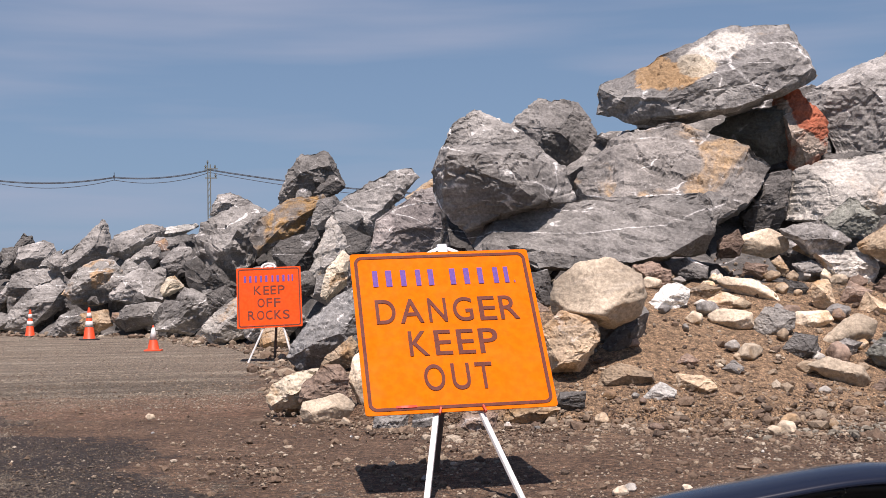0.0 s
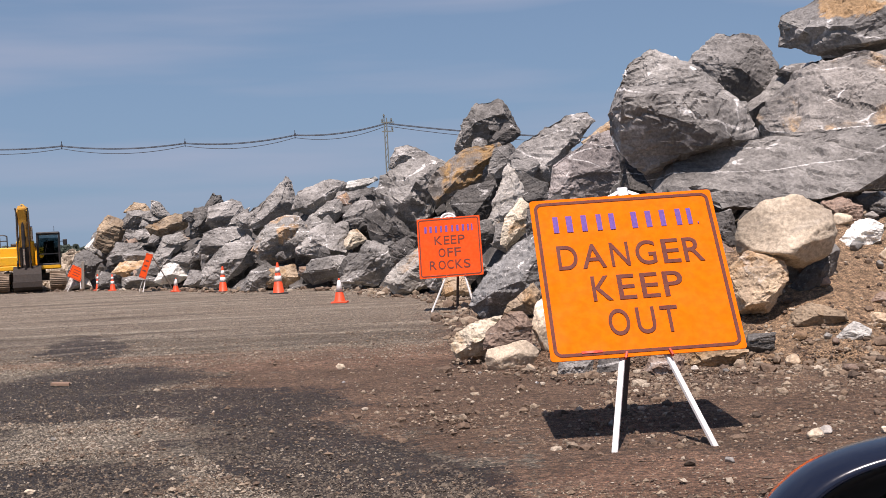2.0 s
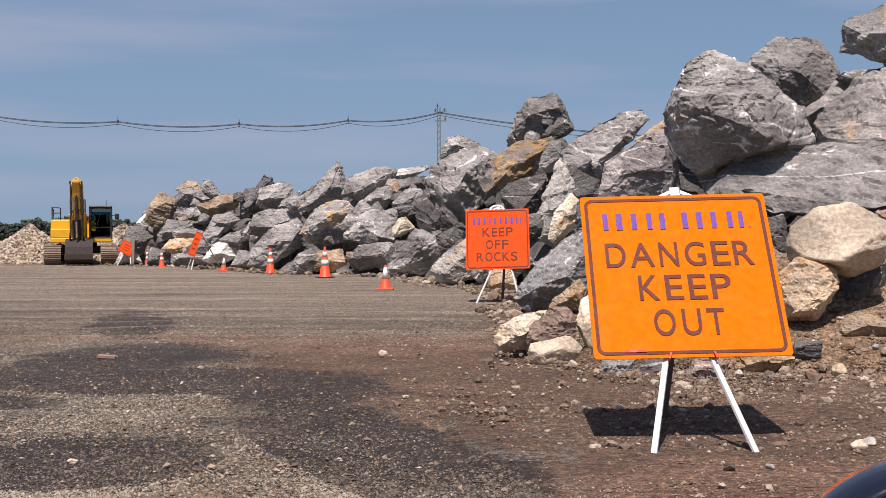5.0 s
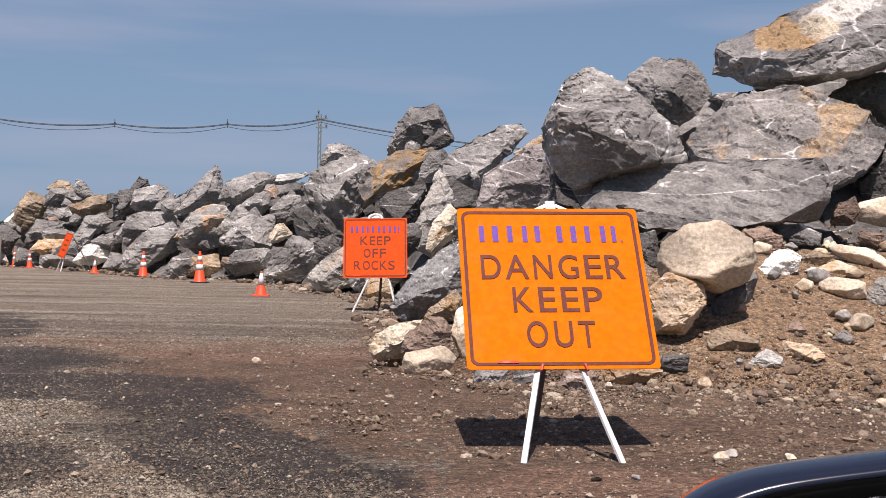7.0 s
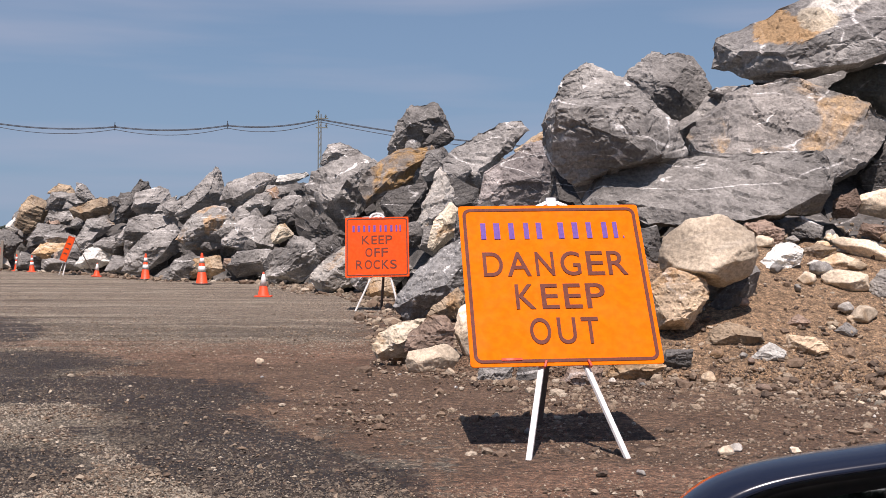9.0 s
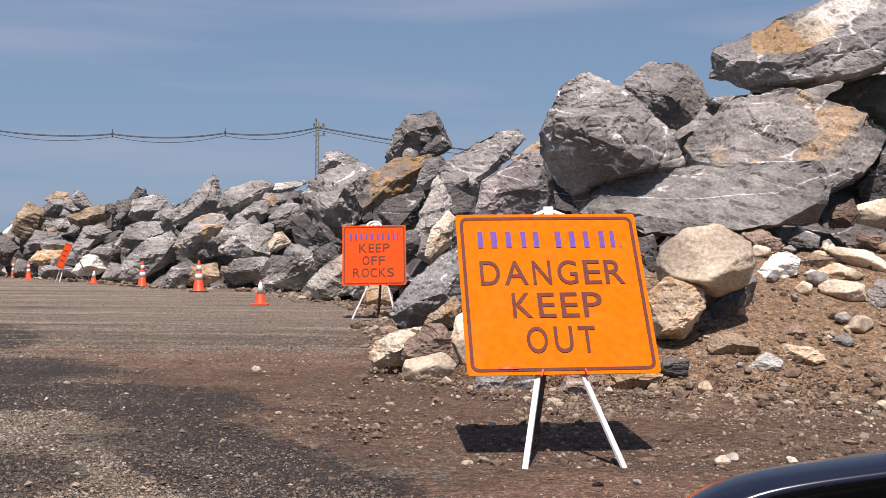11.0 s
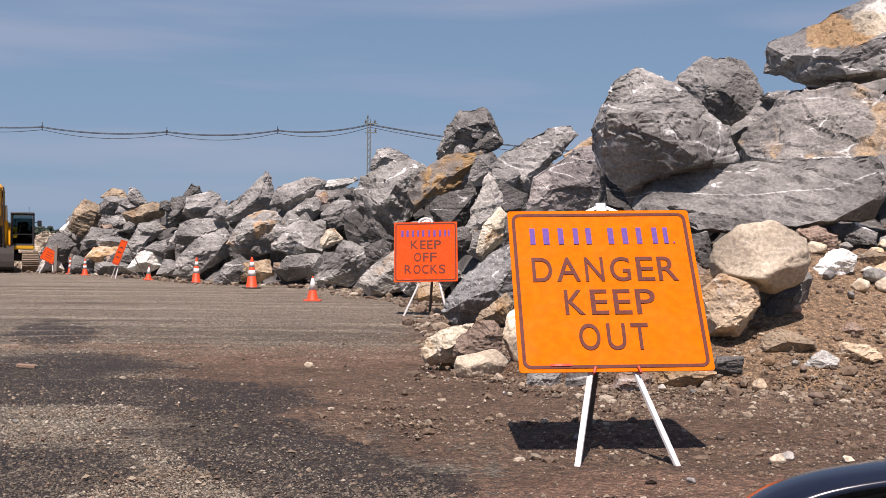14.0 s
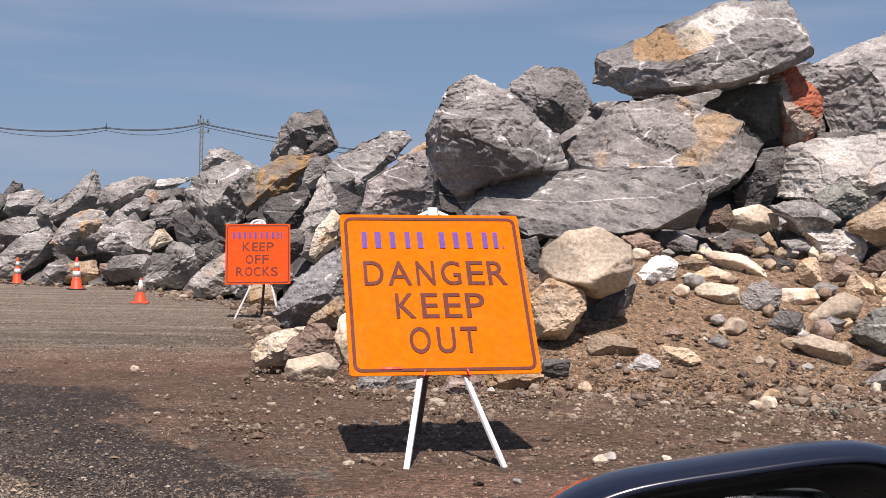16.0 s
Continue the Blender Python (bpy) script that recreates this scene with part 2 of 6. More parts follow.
def rounded_border(w, h, r, line, thick, steps=6):
    """A border line that runs round a plate."""
    bm = bmesh.new()
    rings = []
    for inset, y in ((0, 0), (line, 0), (line, thick), (0, thick)):
        ring = []
        rr, ww, hh = r - inset, w - 2 * inset, h - 2 * inset
        for cx, cz, a0 in ((ww / 2 - rr, hh / 2 - rr, 0), (-ww / 2 + rr, hh / 2 - rr, 90), (-ww / 2 + rr, -hh / 2 + rr, 180), (ww / 2 - rr, -hh / 2 + rr, 270)):
            for i in range(steps + 1):
                a = radians(a0 + 90 * i / steps)
                ring.append(bm.verts.new((cx + rr * math.cos(a), y, cz + rr * math.sin(a))))
        rings.append(ring)
    k = len(rings[0])
    for a, b in zip(rings, rings[1:] + rings[:1]):
        for i in range(k):
            bm.faces.new((a[i], a[(i + 1) % k], b[(i + 1) % k], b[i]))
    bmesh.ops.recalc_face_normals(bm, faces=bm.faces)
    return bm


def lettering(word, x0, x1, z0, z1, material, parent, y, spread=1.12):
    """Flat letters of the built-in font that fill a box on a face towards -y."""
    cu = bpy.data.curves.new("word", "FONT")
    cu.body, cu.space_character, cu.extrude, cu.offset = word, spread, 0.004, 0.006
    ob = new("word", cu)
    me = bpy.data.meshes.new_from_object(ob.evaluated_get(bpy.context.evaluated_depsgraph_get()))
    bpy.data.objects.remove(ob)
    co = np.array([v.co for v in me.vertices])
    lo, hi = co.min(0), co.max(0)
    for v in me.vertices:
        v.co = (x0 + (v.co.x - lo[0]) / (hi[0] - lo[0]) * (x1 - x0), y - (v.co.z - lo[2]) / (hi[2] - lo[2]) * 0.002, z0 + (v.co.y - lo[1]) / (hi[1] - lo[1]) * (z1 - z0))
    me.materials.clear()
    me.materials.append(material)
    word_ob = new("lettering", me)
    word_ob.parent = parent
    return word_ob


def hull_points(planes):
    """Corners of the solid that lies behind all of the planes (normal, distance)."""
    nrm = np.array([p[0] for p in planes], float)
    dst = np.array([p[1] for p in planes], float)
    k = len(planes)
    i, j, m = np.array([(a, b, c) for a in range(k) for b in range(a + 1, k) for c in range(b + 1, k)]).T
    mats = np.stack([nrm[i], nrm[j], nrm[m]], 1)
    det = np.linalg.det(mats)
    good = np.abs(det) > 1e-4
    pts = np.linalg.solve(mats[good], np.stack([dst[i], dst[j], dst[m]], 1)[good][..., None])[..., 0]
    pts = pts[(pts @ nrm.T <= dst + 1e-6).all(1)]
    return np.unique(pts.round(4), axis=0)


def refine(bm, longest, rounds=7):
    for _ in range(rounds):
        edges = [e for e in bm.edges if e.calc_length() > longest]
        if not edges:
            break
        bmesh.ops.subdivide_edges(bm, edges=edges, cuts=1)
        bmesh.ops.triangulate(bm, faces=[f for f in bm.faces if len(f.verts) > 3])


def roughen(bm, size, seed, amount=1.0):
    """Breaks up flat faces with chips, ledges and bumps."""
    off = Vector((seed * 3.7 % 50, seed * 7.3 % 50, seed * 1.9 % 50))
    rnd = random.Random(seed)
    bed = Vector((rnd.uniform(-0.6, 0.6), rnd.uniform(-0.4, 0.4), 1)).normalized()
    bm.normal_update()
    moves = []
    for v in bm.verts:
        p = v.co / size
        a = noise.noise(p * 2.3 + off)
        b = noise.noise(p * 6.0 + off)
        c = noise.noise(p * 14.0 + off)
        w = p + bed * (1.4 * p.dot(bed)) + 0.10 * Vector((b, c, a))
        f = noise.voronoi(w * 2.6 + off)[0]
        crack = max(0.0, 0.10 - (f[1] - f[0])) / 0.10
        plate = noise.cell(w * 3.3 + off) - 0.5
        chip = noise.cell(w * 8.0 - off) - 0.5
        big = noise.noise(p * 1.2 - off)
        moves.append(v.normal * size * amount * (0.022 * big + 0.015 * a + 0.007 * b + 0.005 * c + 0.004 * noise.noise(p * 31.0 + off) + 0.014 * plate + 0.007 * chip - 0.014 * crack))
    for v, d in zip(bm.verts, moves):
        v.co += d


PLACED = []


def boulder_mesh(facets, seed, round_off=0.0, detail=17, faces=(), under=(18, 52), rugged=1.25, over=(28, 64)):
    """A broken stone: its outline's facets (angle, distance), each sloping away to the front and to the back."""
    rnd = random.Random(seed)
    facets = [(a, 1.05 * d) for a, d in facets]
    size = max(abs(d) for _, d in facets) * 2
    low = min(d for _, d in facets)
    deep = max(0.25 * size, 0.9 * max(low, 0.1 * size))
    planes = []
    for ang, d in facets:
        c, s = math.cos(radians(ang)), math.sin(radians(ang))
        if s > 0.35:
            tilt = rnd.uniform(*over)
        elif s < -0.35:
            tilt = rnd.uniform(*under)
        else:
            tilt = rnd.uniform(12, 50)
        t, b = radians(tilt), radians(rnd.uniform(5, 35))
        planes.append(((c * math.cos(t), -math.sin(t), s * math.cos(t)), d * math.cos(t)))
        planes.append(((c * math.cos(b), math.sin(b), s * math.cos(b)), d * math.cos(b)))
    planes.append(((0.1, 1, 0.05), 0.9 * deep))
    planes.append(((0.0, -1, 0.0), 1.3 * deep))
    rim = hull_points(planes)
    rim = rim[np.abs(rim[:, 1]) < 0.02 * size]
    # broken front faces: one that catches the sun, one that hangs over, one aside
    if faces:
        cuts = [(Vector((math.sin(radians(az)) * math.cos(radians(el)), -math.cos(radians(az)) * math.cos(radians(el)), math.sin(radians(el)))), d) for az, el, d in faces]
    else:
        cuts = [(Vector((rnd.uniform(-0.4, 0.4), -1, rnd.uniform(0.35, 1.0))), deep * rnd.uniform(0.55, 0.85)), (Vector((rnd.uniform(-0.5, 0.5), -1, rnd.uniform(-0.85, -0.1))), deep * rnd.uniform(0.5, 0.8)),
                (Vector((rnd.choice((-1, 1)) * rnd.uniform(0.4, 1.0), -1, rnd.uniform(-0.25, 0.35))), deep * rnd.uniform(0.6, 0.9))]
    for q, d in cuts:
        q.normalize()
        keep = float((rim @ np.array(q)).max()) if len(rim) else 0.0
        planes.append((tuple(q), max(d, 0.96 * keep)))
    pts = hull_points(planes)
    # broken corners
    for _ in range(4):
        q = Vector((rnd.uniform(-1, 1), rnd.uniform(-1.1, -0.25), rnd.uniform(-0.8, 1))).normalized()
        planes.append((tuple(q), float((pts @ np.array(q)).max()) * rnd.uniform(0.86, 0.97)))
    pts = hull_points(planes)
    bm = bmesh.new()
    for p in pts:
        bm.verts.new(p)
    q = bmesh.ops.convex_hull(bm, input=bm.verts)
    bmesh.ops.delete(bm, geom=list({g for g in q["geom_interior"] + q["geom_unused"] if isinstance(g, bmesh.types.BMVert)}), context="VERTS")
    refine(bm, size / detail)
    if round_off:
        for _ in range(3):
            bmesh.ops.smooth_vert(bm, verts=bm.verts, factor=round_off, use_axis_x=True, use_axis_y=True, use_axis_z=True)
    roughen(bm, size, seed, 0.6 if round_off else rugged)
    return bm, size


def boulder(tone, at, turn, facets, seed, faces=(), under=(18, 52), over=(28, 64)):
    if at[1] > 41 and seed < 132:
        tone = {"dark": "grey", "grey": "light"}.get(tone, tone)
    soft = tone == "granite"
    wide = max(abs(d) for _, d in facets) * 2
    fine = 40 if wide > 1.5 and at[1] < 20 else 26 if wide > 0.8 and at[1] < 36 else 18
    bm, size = boulder_mesh(facets, seed, 0.5 if soft else 0.0, fine, faces, under, 0.72 if fine == 40 else 0.9 if fine == 26 else 1.25, over)
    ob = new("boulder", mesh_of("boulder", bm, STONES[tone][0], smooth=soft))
    ob.matrix_basis = pose(*at, 0, 0, turn)
    PLACED.append((ob, tone, size))
    return tagged(ob, STONES[tone][1], "rock", "boulders of the stone pile")

# ---- the ground ----
# wet patches in the yard: centre, half length, half width, turn
WET = [(-3.75, 10.8, 2.3, 1.05, -10), (-4.3, 12.9, 1.2, 1.5, 0), (-6.1, 18.2, 3.2, 0.55, 108), (-1.2, 7.75, 2.6, 0.62, -65), (-2.0, 10.1, 0.8, 0.7, 0),
       (-2.6, 6.85, 0.78, 0.85, 15), (-7.5, 12.5, 1.8, 0.9, 0), (-4.4, 9.1, 0.8, 0.45, 0)]


def in_wet(x, y):
    for cx, cy, rx, ry, turn in WET:
        c, s = math.cos(radians(turn)), math.sin(radians(turn))
        u, w = (x - cx) * c + (y - cy) * s, (y - cy) * c - (x - cx) * s
        if (u / rx) ** 2 + (w / ry) ** 2 < 1:
            return True
    return False


def on_mud(x, y):
    """The smooth brown earth beside the gravel yard."""
    return y < 14.2 and x > -1.85 + 0.45 * (10.2 - y)


def ground_stuff():
    m, n, l, b = node_set("site_ground", 0.95)
    tc = n.new("ShaderNodeTexCoord")
    v = tc.outputs["Object"]
    warp = n.new("ShaderNodeTexNoise")
    warp.inputs["Scale"].default_value, warp.inputs["Detail"].default_value = 0.8, 6
    l.new(v, warp.inputs["Vector"])
    wob = n.new("ShaderNodeVectorMath")
    wob.operation = "MULTIPLY_ADD"
    l.new(warp.outputs["Color"], wob.inputs[0])
    wob.inputs[1].default_value, wob.inputs[2].default_value = (1.3, 1.3, 0), (-0.65, -0.65, 0)
    wadd = n.new("ShaderNodeVectorMath")
    l.new(v, wadd.inputs[0])
    l.new(wob.outputs[0], wadd.inputs[1])
    wv = wadd.outputs[0]

    rag = calc(n, l, "ADD", calc(n, l, "MULTIPLY", tex_noise(n, l, v, 2.2, 6, 0.7), 1.7), calc(n, l, "MULTIPLY", tex_noise(n, l, v, 9, 6, 0.75), 1.7))

    def patch(cx, cy, rx, ry, turn, soft=0.16):
        mp = n.new("ShaderNodeMapping")
        mp.vector_type = "TEXTURE"
        mp.inputs["Location"].default_value, mp.inputs["Rotation"].default_value, mp.inputs["Scale"].default_value = (cx, cy, 0), (0, 0, radians(turn)), (rx, ry, 1000)
        l.new(wv, mp.inputs["Vector"])
        ln = n.new("ShaderNodeVectorMath")
        ln.operation = "LENGTH"
        l.new(mp.outputs["Vector"], ln.inputs[0])
        return span(n, l, calc(n, l, "ADD", ln.outputs["Value"], calc(n, l, "SUBTRACT", rag, 1.7)), 1 + soft, 1 - soft)

    def most(*ps):
        out = ps[0]
        for p in ps[1:]:
            out = calc(n, l, "MAXIMUM", out, p)
        return out
    cells = []
    for sc, lo, hi in ((75, 0.62, 1.5), (33, 0.76, 1.3)):
        vo = n.new("ShaderNodeTexVoronoi")
        vo.inputs["Scale"].default_value = sc
        l.new(v, vo.inputs["Vector"])
        bw = n.new("ShaderNodeRGBToBW")
        l.new(vo.outputs["Color"], bw.inputs[0])
        cells.append((span(n, l, bw.outputs[0], 0.2, 0.85, lo, hi), vo.outputs["Distance"], bw.outputs[0]))
    mid = tex_noise(n, l, v, 1.3, 8, 0.65)
    grit = tex_noise(n, l, v, 38, 6, 0.75)
    speck = tex_noise(n, l, v, 14, 8, 0.7)
    gravel = blend(n, l, span(n, l, mid, 0.35, 0.65), (0.122, 0.102, 0.074), (0.235, 0.200, 0.148))
    soil = blend(n, l, span(n, l, mid, 0.3, 0.7), (0.152, 0.092, 0.056), (0.252, 0.160, 0.100))
    red = blend(n, l, span(n, l, mid, 0.35, 0.65), (0.23, 0.132, 0.080), (0.33, 0.200, 0.128))
    wet = blend(n, l, span(n, l, mid, 0.3, 0.7), (0.026, 0.0175, 0.0125), (0.052, 0.036, 0.026))
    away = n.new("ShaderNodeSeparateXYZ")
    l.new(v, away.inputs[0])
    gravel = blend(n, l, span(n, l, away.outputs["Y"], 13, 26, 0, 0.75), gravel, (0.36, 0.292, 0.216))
    soil_at = most(patch(4.5, 10.5, 6.5, 5.5, 0), patch(-0.3, 11.5, 3.0, 4.0, 20), patch(0.9, 17, 1.7, 6, 5), patch(1.3, 6.9, 1.5, 1.7, 0))
    # reddish earth; the third, small patch paints in a red flare instead
    red_at = most(patch(-1.9, 14.6, 2.6, 1.3, 10), patch(-5.2, 15.4, 2.2, 0.5, 8), patch(1.2, 6.4, 1.3, 0.5, 0), patch(-8, 56, 22, 2.5, -10))
    wet_at = most(*[patch(*w, 0.12) for w in WET])
    wet_at = calc(n, l, "MULTIPLY", wet_at, span(n, l, speck, 0.3, 0.55, 0.85, 1))
    bank_at = patch(5.2, 12.9, 4.0, 2.5, 0)
    soil = blend(n, l, calc(n, l, "MULTIPLY", bank_at, 0.9), soil, (0.44, 0.295, 0.175))
    bare = calc(n, l, "MAXIMUM", span(n, l, cells[0][2], 0.66, 0.74), span(n, l, cells[1][2], 0.72, 0.78))
    wet_at = calc(n, l, "MULTIPLY", wet_at, span(n, l, bare, 0, 1, 1, 0.80))
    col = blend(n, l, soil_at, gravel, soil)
    col = blend(n, l, calc(n, l, "MULTIPLY", red_at, 0.8), col, red)
    col = blend(n, l, calc(n, l, "MULTIPLY", wet_at, 0.97), col, wet)
    # wheel tracks that run away from the road's edge
    mp = n.new("ShaderNodeMapping")
    mp.inputs["Rotation"].default_value, mp.inputs["Scale"].default_value = (0, 0, radians(-14)), (0.10, 1.3, 1)
    l.new(wv, mp.inputs["Vector"])
    ruts = tex_noise(n, l, mp.outputs["Vector"], 1.0, 8, 0.68)
    far = n.new("ShaderNodeSeparateXYZ")
    l.new(v, far.inputs[0])
    col = blend(n, l, calc(n, l, "MULTIPLY", span(n, l, ruts, 0.5, 0.62, 0, 0.8), span(n, l, far.outputs["Y"], 12, 20)), col, (0.47, 0.40, 0.30))
    col = blend(n, l, calc(n, l, "MULTIPLY", span(n, l, ruts, 0.48, 0.36, 0, 0.75), span(n, l, far.outputs["Y"], 12, 20)), col, (0.12, 0.092, 0.066))
    q = n.new("ShaderNodeVectorMath")
    q.operation = "SCALE"
    l.new(col, q.inputs[0])
    tone = calc(n, l, "MULTIPLY", cells[0][0], cells[1][0])
    calm = calc(n, l, "MULTIPLY", soil_at, 0.4)
    tone = calc(n, l, "ADD", calc(n, l, "MULTIPLY", tone, calc(n, l, "SUBTRACT", 1.0, calm)), calc(n, l, "MULTIPLY", calm, 0.95))
    l.new(calc(n, l, "MULTIPLY", calc(n, l, "MULTIPLY", span(n, l, grit, 0.3, 0.72, 0.6, 1.35), span(n, l, speck, 0.3, 0.7, 0.45, 1.50)), tone), q.inputs["Scale"])
    l.new(q.outputs[0], b.inputs["Base Color"])
    l.new(calc(n, l, "SUBTRACT", 0.97, calc(n, l, "MULTIPLY", wet_at, 0.25)), b.inputs["Roughness"])
    relief(n, l, b, calc(n, l, "SUBTRACT", calc(n, l, "ADD", speck, calc(n, l, "MULTIPLY", grit, 0.5)), calc(n, l, "ADD", calc(n, l, "MULTIPLY", cells[0][1], 0.5), calc(n, l, "MULTIPLY", cells[1][1], 0.6))), 1.0, 0.06)
    return m


GROUND = ground_stuff()


def toe_distance(x, y):
    """How far a place lies inside the foot of the stone pile, and whether it lies on the earth bank."""
    best, side = 1e9, 1
    for (ax, ay), (bx, by) in zip(TOE, TOE[1:]):
        dx, dy = bx - ax, by - ay
        t = min(1, max(0, ((x - ax) * dx + (y - ay) * dy) / (dx * dx + dy * dy)))
        d = math.hypot(x - ax - t * dx, y - ay - t * dy)
        if d < best:
            best, side = d, 1 if dx * (y - ay) - dy * (x - ax) < 0 else -1
    return best * side


TOE = ((30, 11.0), (14, 11.3), (9, 11.5), (5.5, 11.6), (3.6, 11.3), (1.5, 11.6), (-0.2, 12.4), (0.3, 14.5), (0.2, 19), (-0.1, 21), (0, 24.5), (-1, 30), (-2.2, 31.5), (-3.8, 37.5), (-5.6, 41), (-8.3, 41), (-10.7, 45.8), (-14, 51), (-17.6, 54.1), (-19.3, 55.8), (-21, 60), (-12, 75))


def bank(x, y):
    """Height of the earth core under the stones."""
    d = toe_distance(x, y)
    if d <= 0:
        return 0.0
    w = min(1, max(0, (x - 0.3) / 1.5)) * min(1, max(0, (20 - y) / 4))
    soil = 0.42 * min(d, 3.2) + 0.25 * max(0, d - 3.2) - 0.10 * max(0, min(1, d - 3.0))
    steep = 0.72 * max(0, d - 0.7)
    return max(0.0, min(w * soil + (1 - w) * steep, 3.0))


def land(x, y):
    """Height of the ground: nearly level, softly uneven."""
    near = max(0.0, 1 - math.hypot(x, y) / 90)
    p = Vector((x, y, 0))
    h = 0.022 * noise.noise(p * 0.35) + 0.010 * noise.noise(p * 1.3)
    return near * h + 0.06 * math.exp(-((x - 2.3) ** 2 + (y - 9.0) ** 2) / 1.3)


def sheet(xs, ys, height):
    bm = bmesh.new()
    rows = [[bm.verts.new((x, y, height(x, y))) for x in xs] for y in ys]
    for a, b in zip(rows, rows[1:]):
        for i in range(len(xs) - 1):
            bm.faces.new((a[i], a[i + 1], b[i + 1], b[i]))
    return bm


def steps(*spans):
    """Grid lines: (start, end, step) one after another."""
    out = []
    for a, b, s in spans:
        k = max(1, round((b - a) / s))
        out += [a + (b - a) * i / k for i in range(k)]
    return out + [spans[-1][1]]


gx = steps((-3000, -300, 300), (-300, -40, 26), (-40, -12, 1.0), (-12, 12, 0.16), (12, 40, 1.4), (40, 300, 26), (300, 3000, 300))
gy = steps((-2000, -200, 300), (-200, 4, 17), (4, 14, 0.12), (14, 30, 0.3), (30, 70, 1.0), (70, 300, 23), (300, 4000, 370))
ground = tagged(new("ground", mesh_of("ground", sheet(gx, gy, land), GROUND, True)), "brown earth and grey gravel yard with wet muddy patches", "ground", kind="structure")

bx, by = steps((-26, -6, 0.5), (-6, 13, 0.16)), steps((10.5, 20, 0.14), (20, 72, 0.5))
def rocky(x, y):
    """1 where broken stone lies bare in the core of the pile."""
    return 1.0 if toe_distance(x, y) > (3.2 if x > 0.6 and y < 18 else 0.6) else 0.0


core = sheet(bx, by, lambda x, y: (bank(x, y) + 0.5 * rocky(x, y) * (noise.cell(Vector((x, y, 1)) * 1.1) - 0.6) + 0.05 * noise.noise(Vector((x, y, 3)) * 1.6) + 0.03 * noise.noise(Vector((x, y, 9)) * 5)) - (0.09 if toe_distance(x, y) < 0.15 else 0.0))
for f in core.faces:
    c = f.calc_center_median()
    # bare core takes the deepened dark stone, so gaps look shaded
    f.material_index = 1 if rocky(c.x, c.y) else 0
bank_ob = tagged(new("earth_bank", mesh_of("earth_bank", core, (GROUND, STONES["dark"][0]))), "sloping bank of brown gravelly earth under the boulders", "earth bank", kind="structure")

# ---- warning signs ----
def legend(plate, words, y):
    """Words set letter by letter: the lower and upper edge, then each letter's left and right edge, as shares of the plate."""
    for word, z0, z1, edges in words:
        for k, letter in enumerate(word):
            lettering(letter, edges[2 * k] * 1.22 - 0.61, edges[2 * k + 1] * 1.22 - 0.61, z0 * 1.22 - 0.61, z1 * 1.22 - 0.61, BROWN_INK, plate, y)


def name_bars(plate, y, z0, z1, edges):
    """The maker's line, as plain bars."""
    for x0, x1 in zip(edges[::2], edges[1::2]):
        wide, tall = (x1 - x0) * 1.22, (z1 - z0) * 1.22
        if wide < 0.025:
            tall = 0.016
        part("name_bar", box(bmesh.new(), (wide * 0.5, 0.002, tall)), VIOLET_INK, plate).location = ((x0 + x1) * 0.61 - 0.61, y, z0 * 1.22 - 0.61 + tall / 2)


def warning_sign(m, lean, words, name, label, feet, sheeting):
    """A square plate on a three-legged stand; m stands at the middle of the plate's lower edge on the ground."""
    sign = base("warning_sign", m, label, "sign", "orange warning signs")
    tilt = pose(0, 0, 0, -lean)
    lift, front, back_foot = feet
    plate = part("plate", rounded_plate(1.22, 1.22, 0.022, 0.006), sheeting, sign, "orange reflective plate with rounded corners")
    plate.matrix_basis = Matrix.Translation((0, 0, lift)) @ tilt @ Matrix.Translation((0, 0, 0.61))
    part("border", rounded_border(1.22 - 0.05, 1.22 - 0.05, 0.055, 0.022, 0.003), BROWN_INK, plate).location = (0, -0.004, 0)
    legend(plate, words, -0.003)
    name_bars(plate, -0.004, *name)
    part("maker_mark", box(bmesh.new(), (0.13, 0.002, 0.016), (-0.35, -0.009, -0.563)), plain("red_mark", (0.75, 0.05, 0.01)), plate)
    bm = box(bmesh.new(), (0.075, 0.05, 0.12), (0.03, 0.03, 0.625), bevel=0.01)
    for side in (-1, 1):
        box(bm, (0.10, 0.012, 0.03), (0.03 + side * 0.075, 0.015, 0.622), pose(0, 0, 0, 0, side * 28, 0), 0.004)
    part("clamp", bm, GREY_METAL, plate, "grey metal top clamp")
    for _, x in front:
        part("hook", box(bmesh.new(), (0.016, 0.03, 0.05), (x + 0.02, 0.0, -0.60), pose(0, 0, 0, 0, 18 if x < 0 else -18, 0), 0.004), plain("red_hook", (0.5, 0.06, 0.02)), plate)
    low, high = tilt @ Vector((0, 0.03, 0)), tilt @ Vector((0, 0.03, 1.2))
    top = Vector((0, 0, lift)) + high
    slope = (high - low) / 1.2
    drop = top.z / slope.z
    for foot_x, hook_x in front:
        foot = top - slope * drop
        end = lift + 0.25
        part("leg", bar(bmesh.new(), (foot_x, foot.y, -0.02), (hook_x + (hook_x - foot_x) * 0.25 / lift, foot.y + slope.y / slope.z * end, end), 0.036, 0.022), WHITE_PAINT, sign, "white painted flat leg")
    part("back_leg", bar(bmesh.new(), (back_foot, top.y + 0.34, -0.02), (back_foot + 0.16, top.y + 0.02, top.z), 0.04, 0.04), DARK_WOOD, sign, "dark weathered back leg")
    return sign


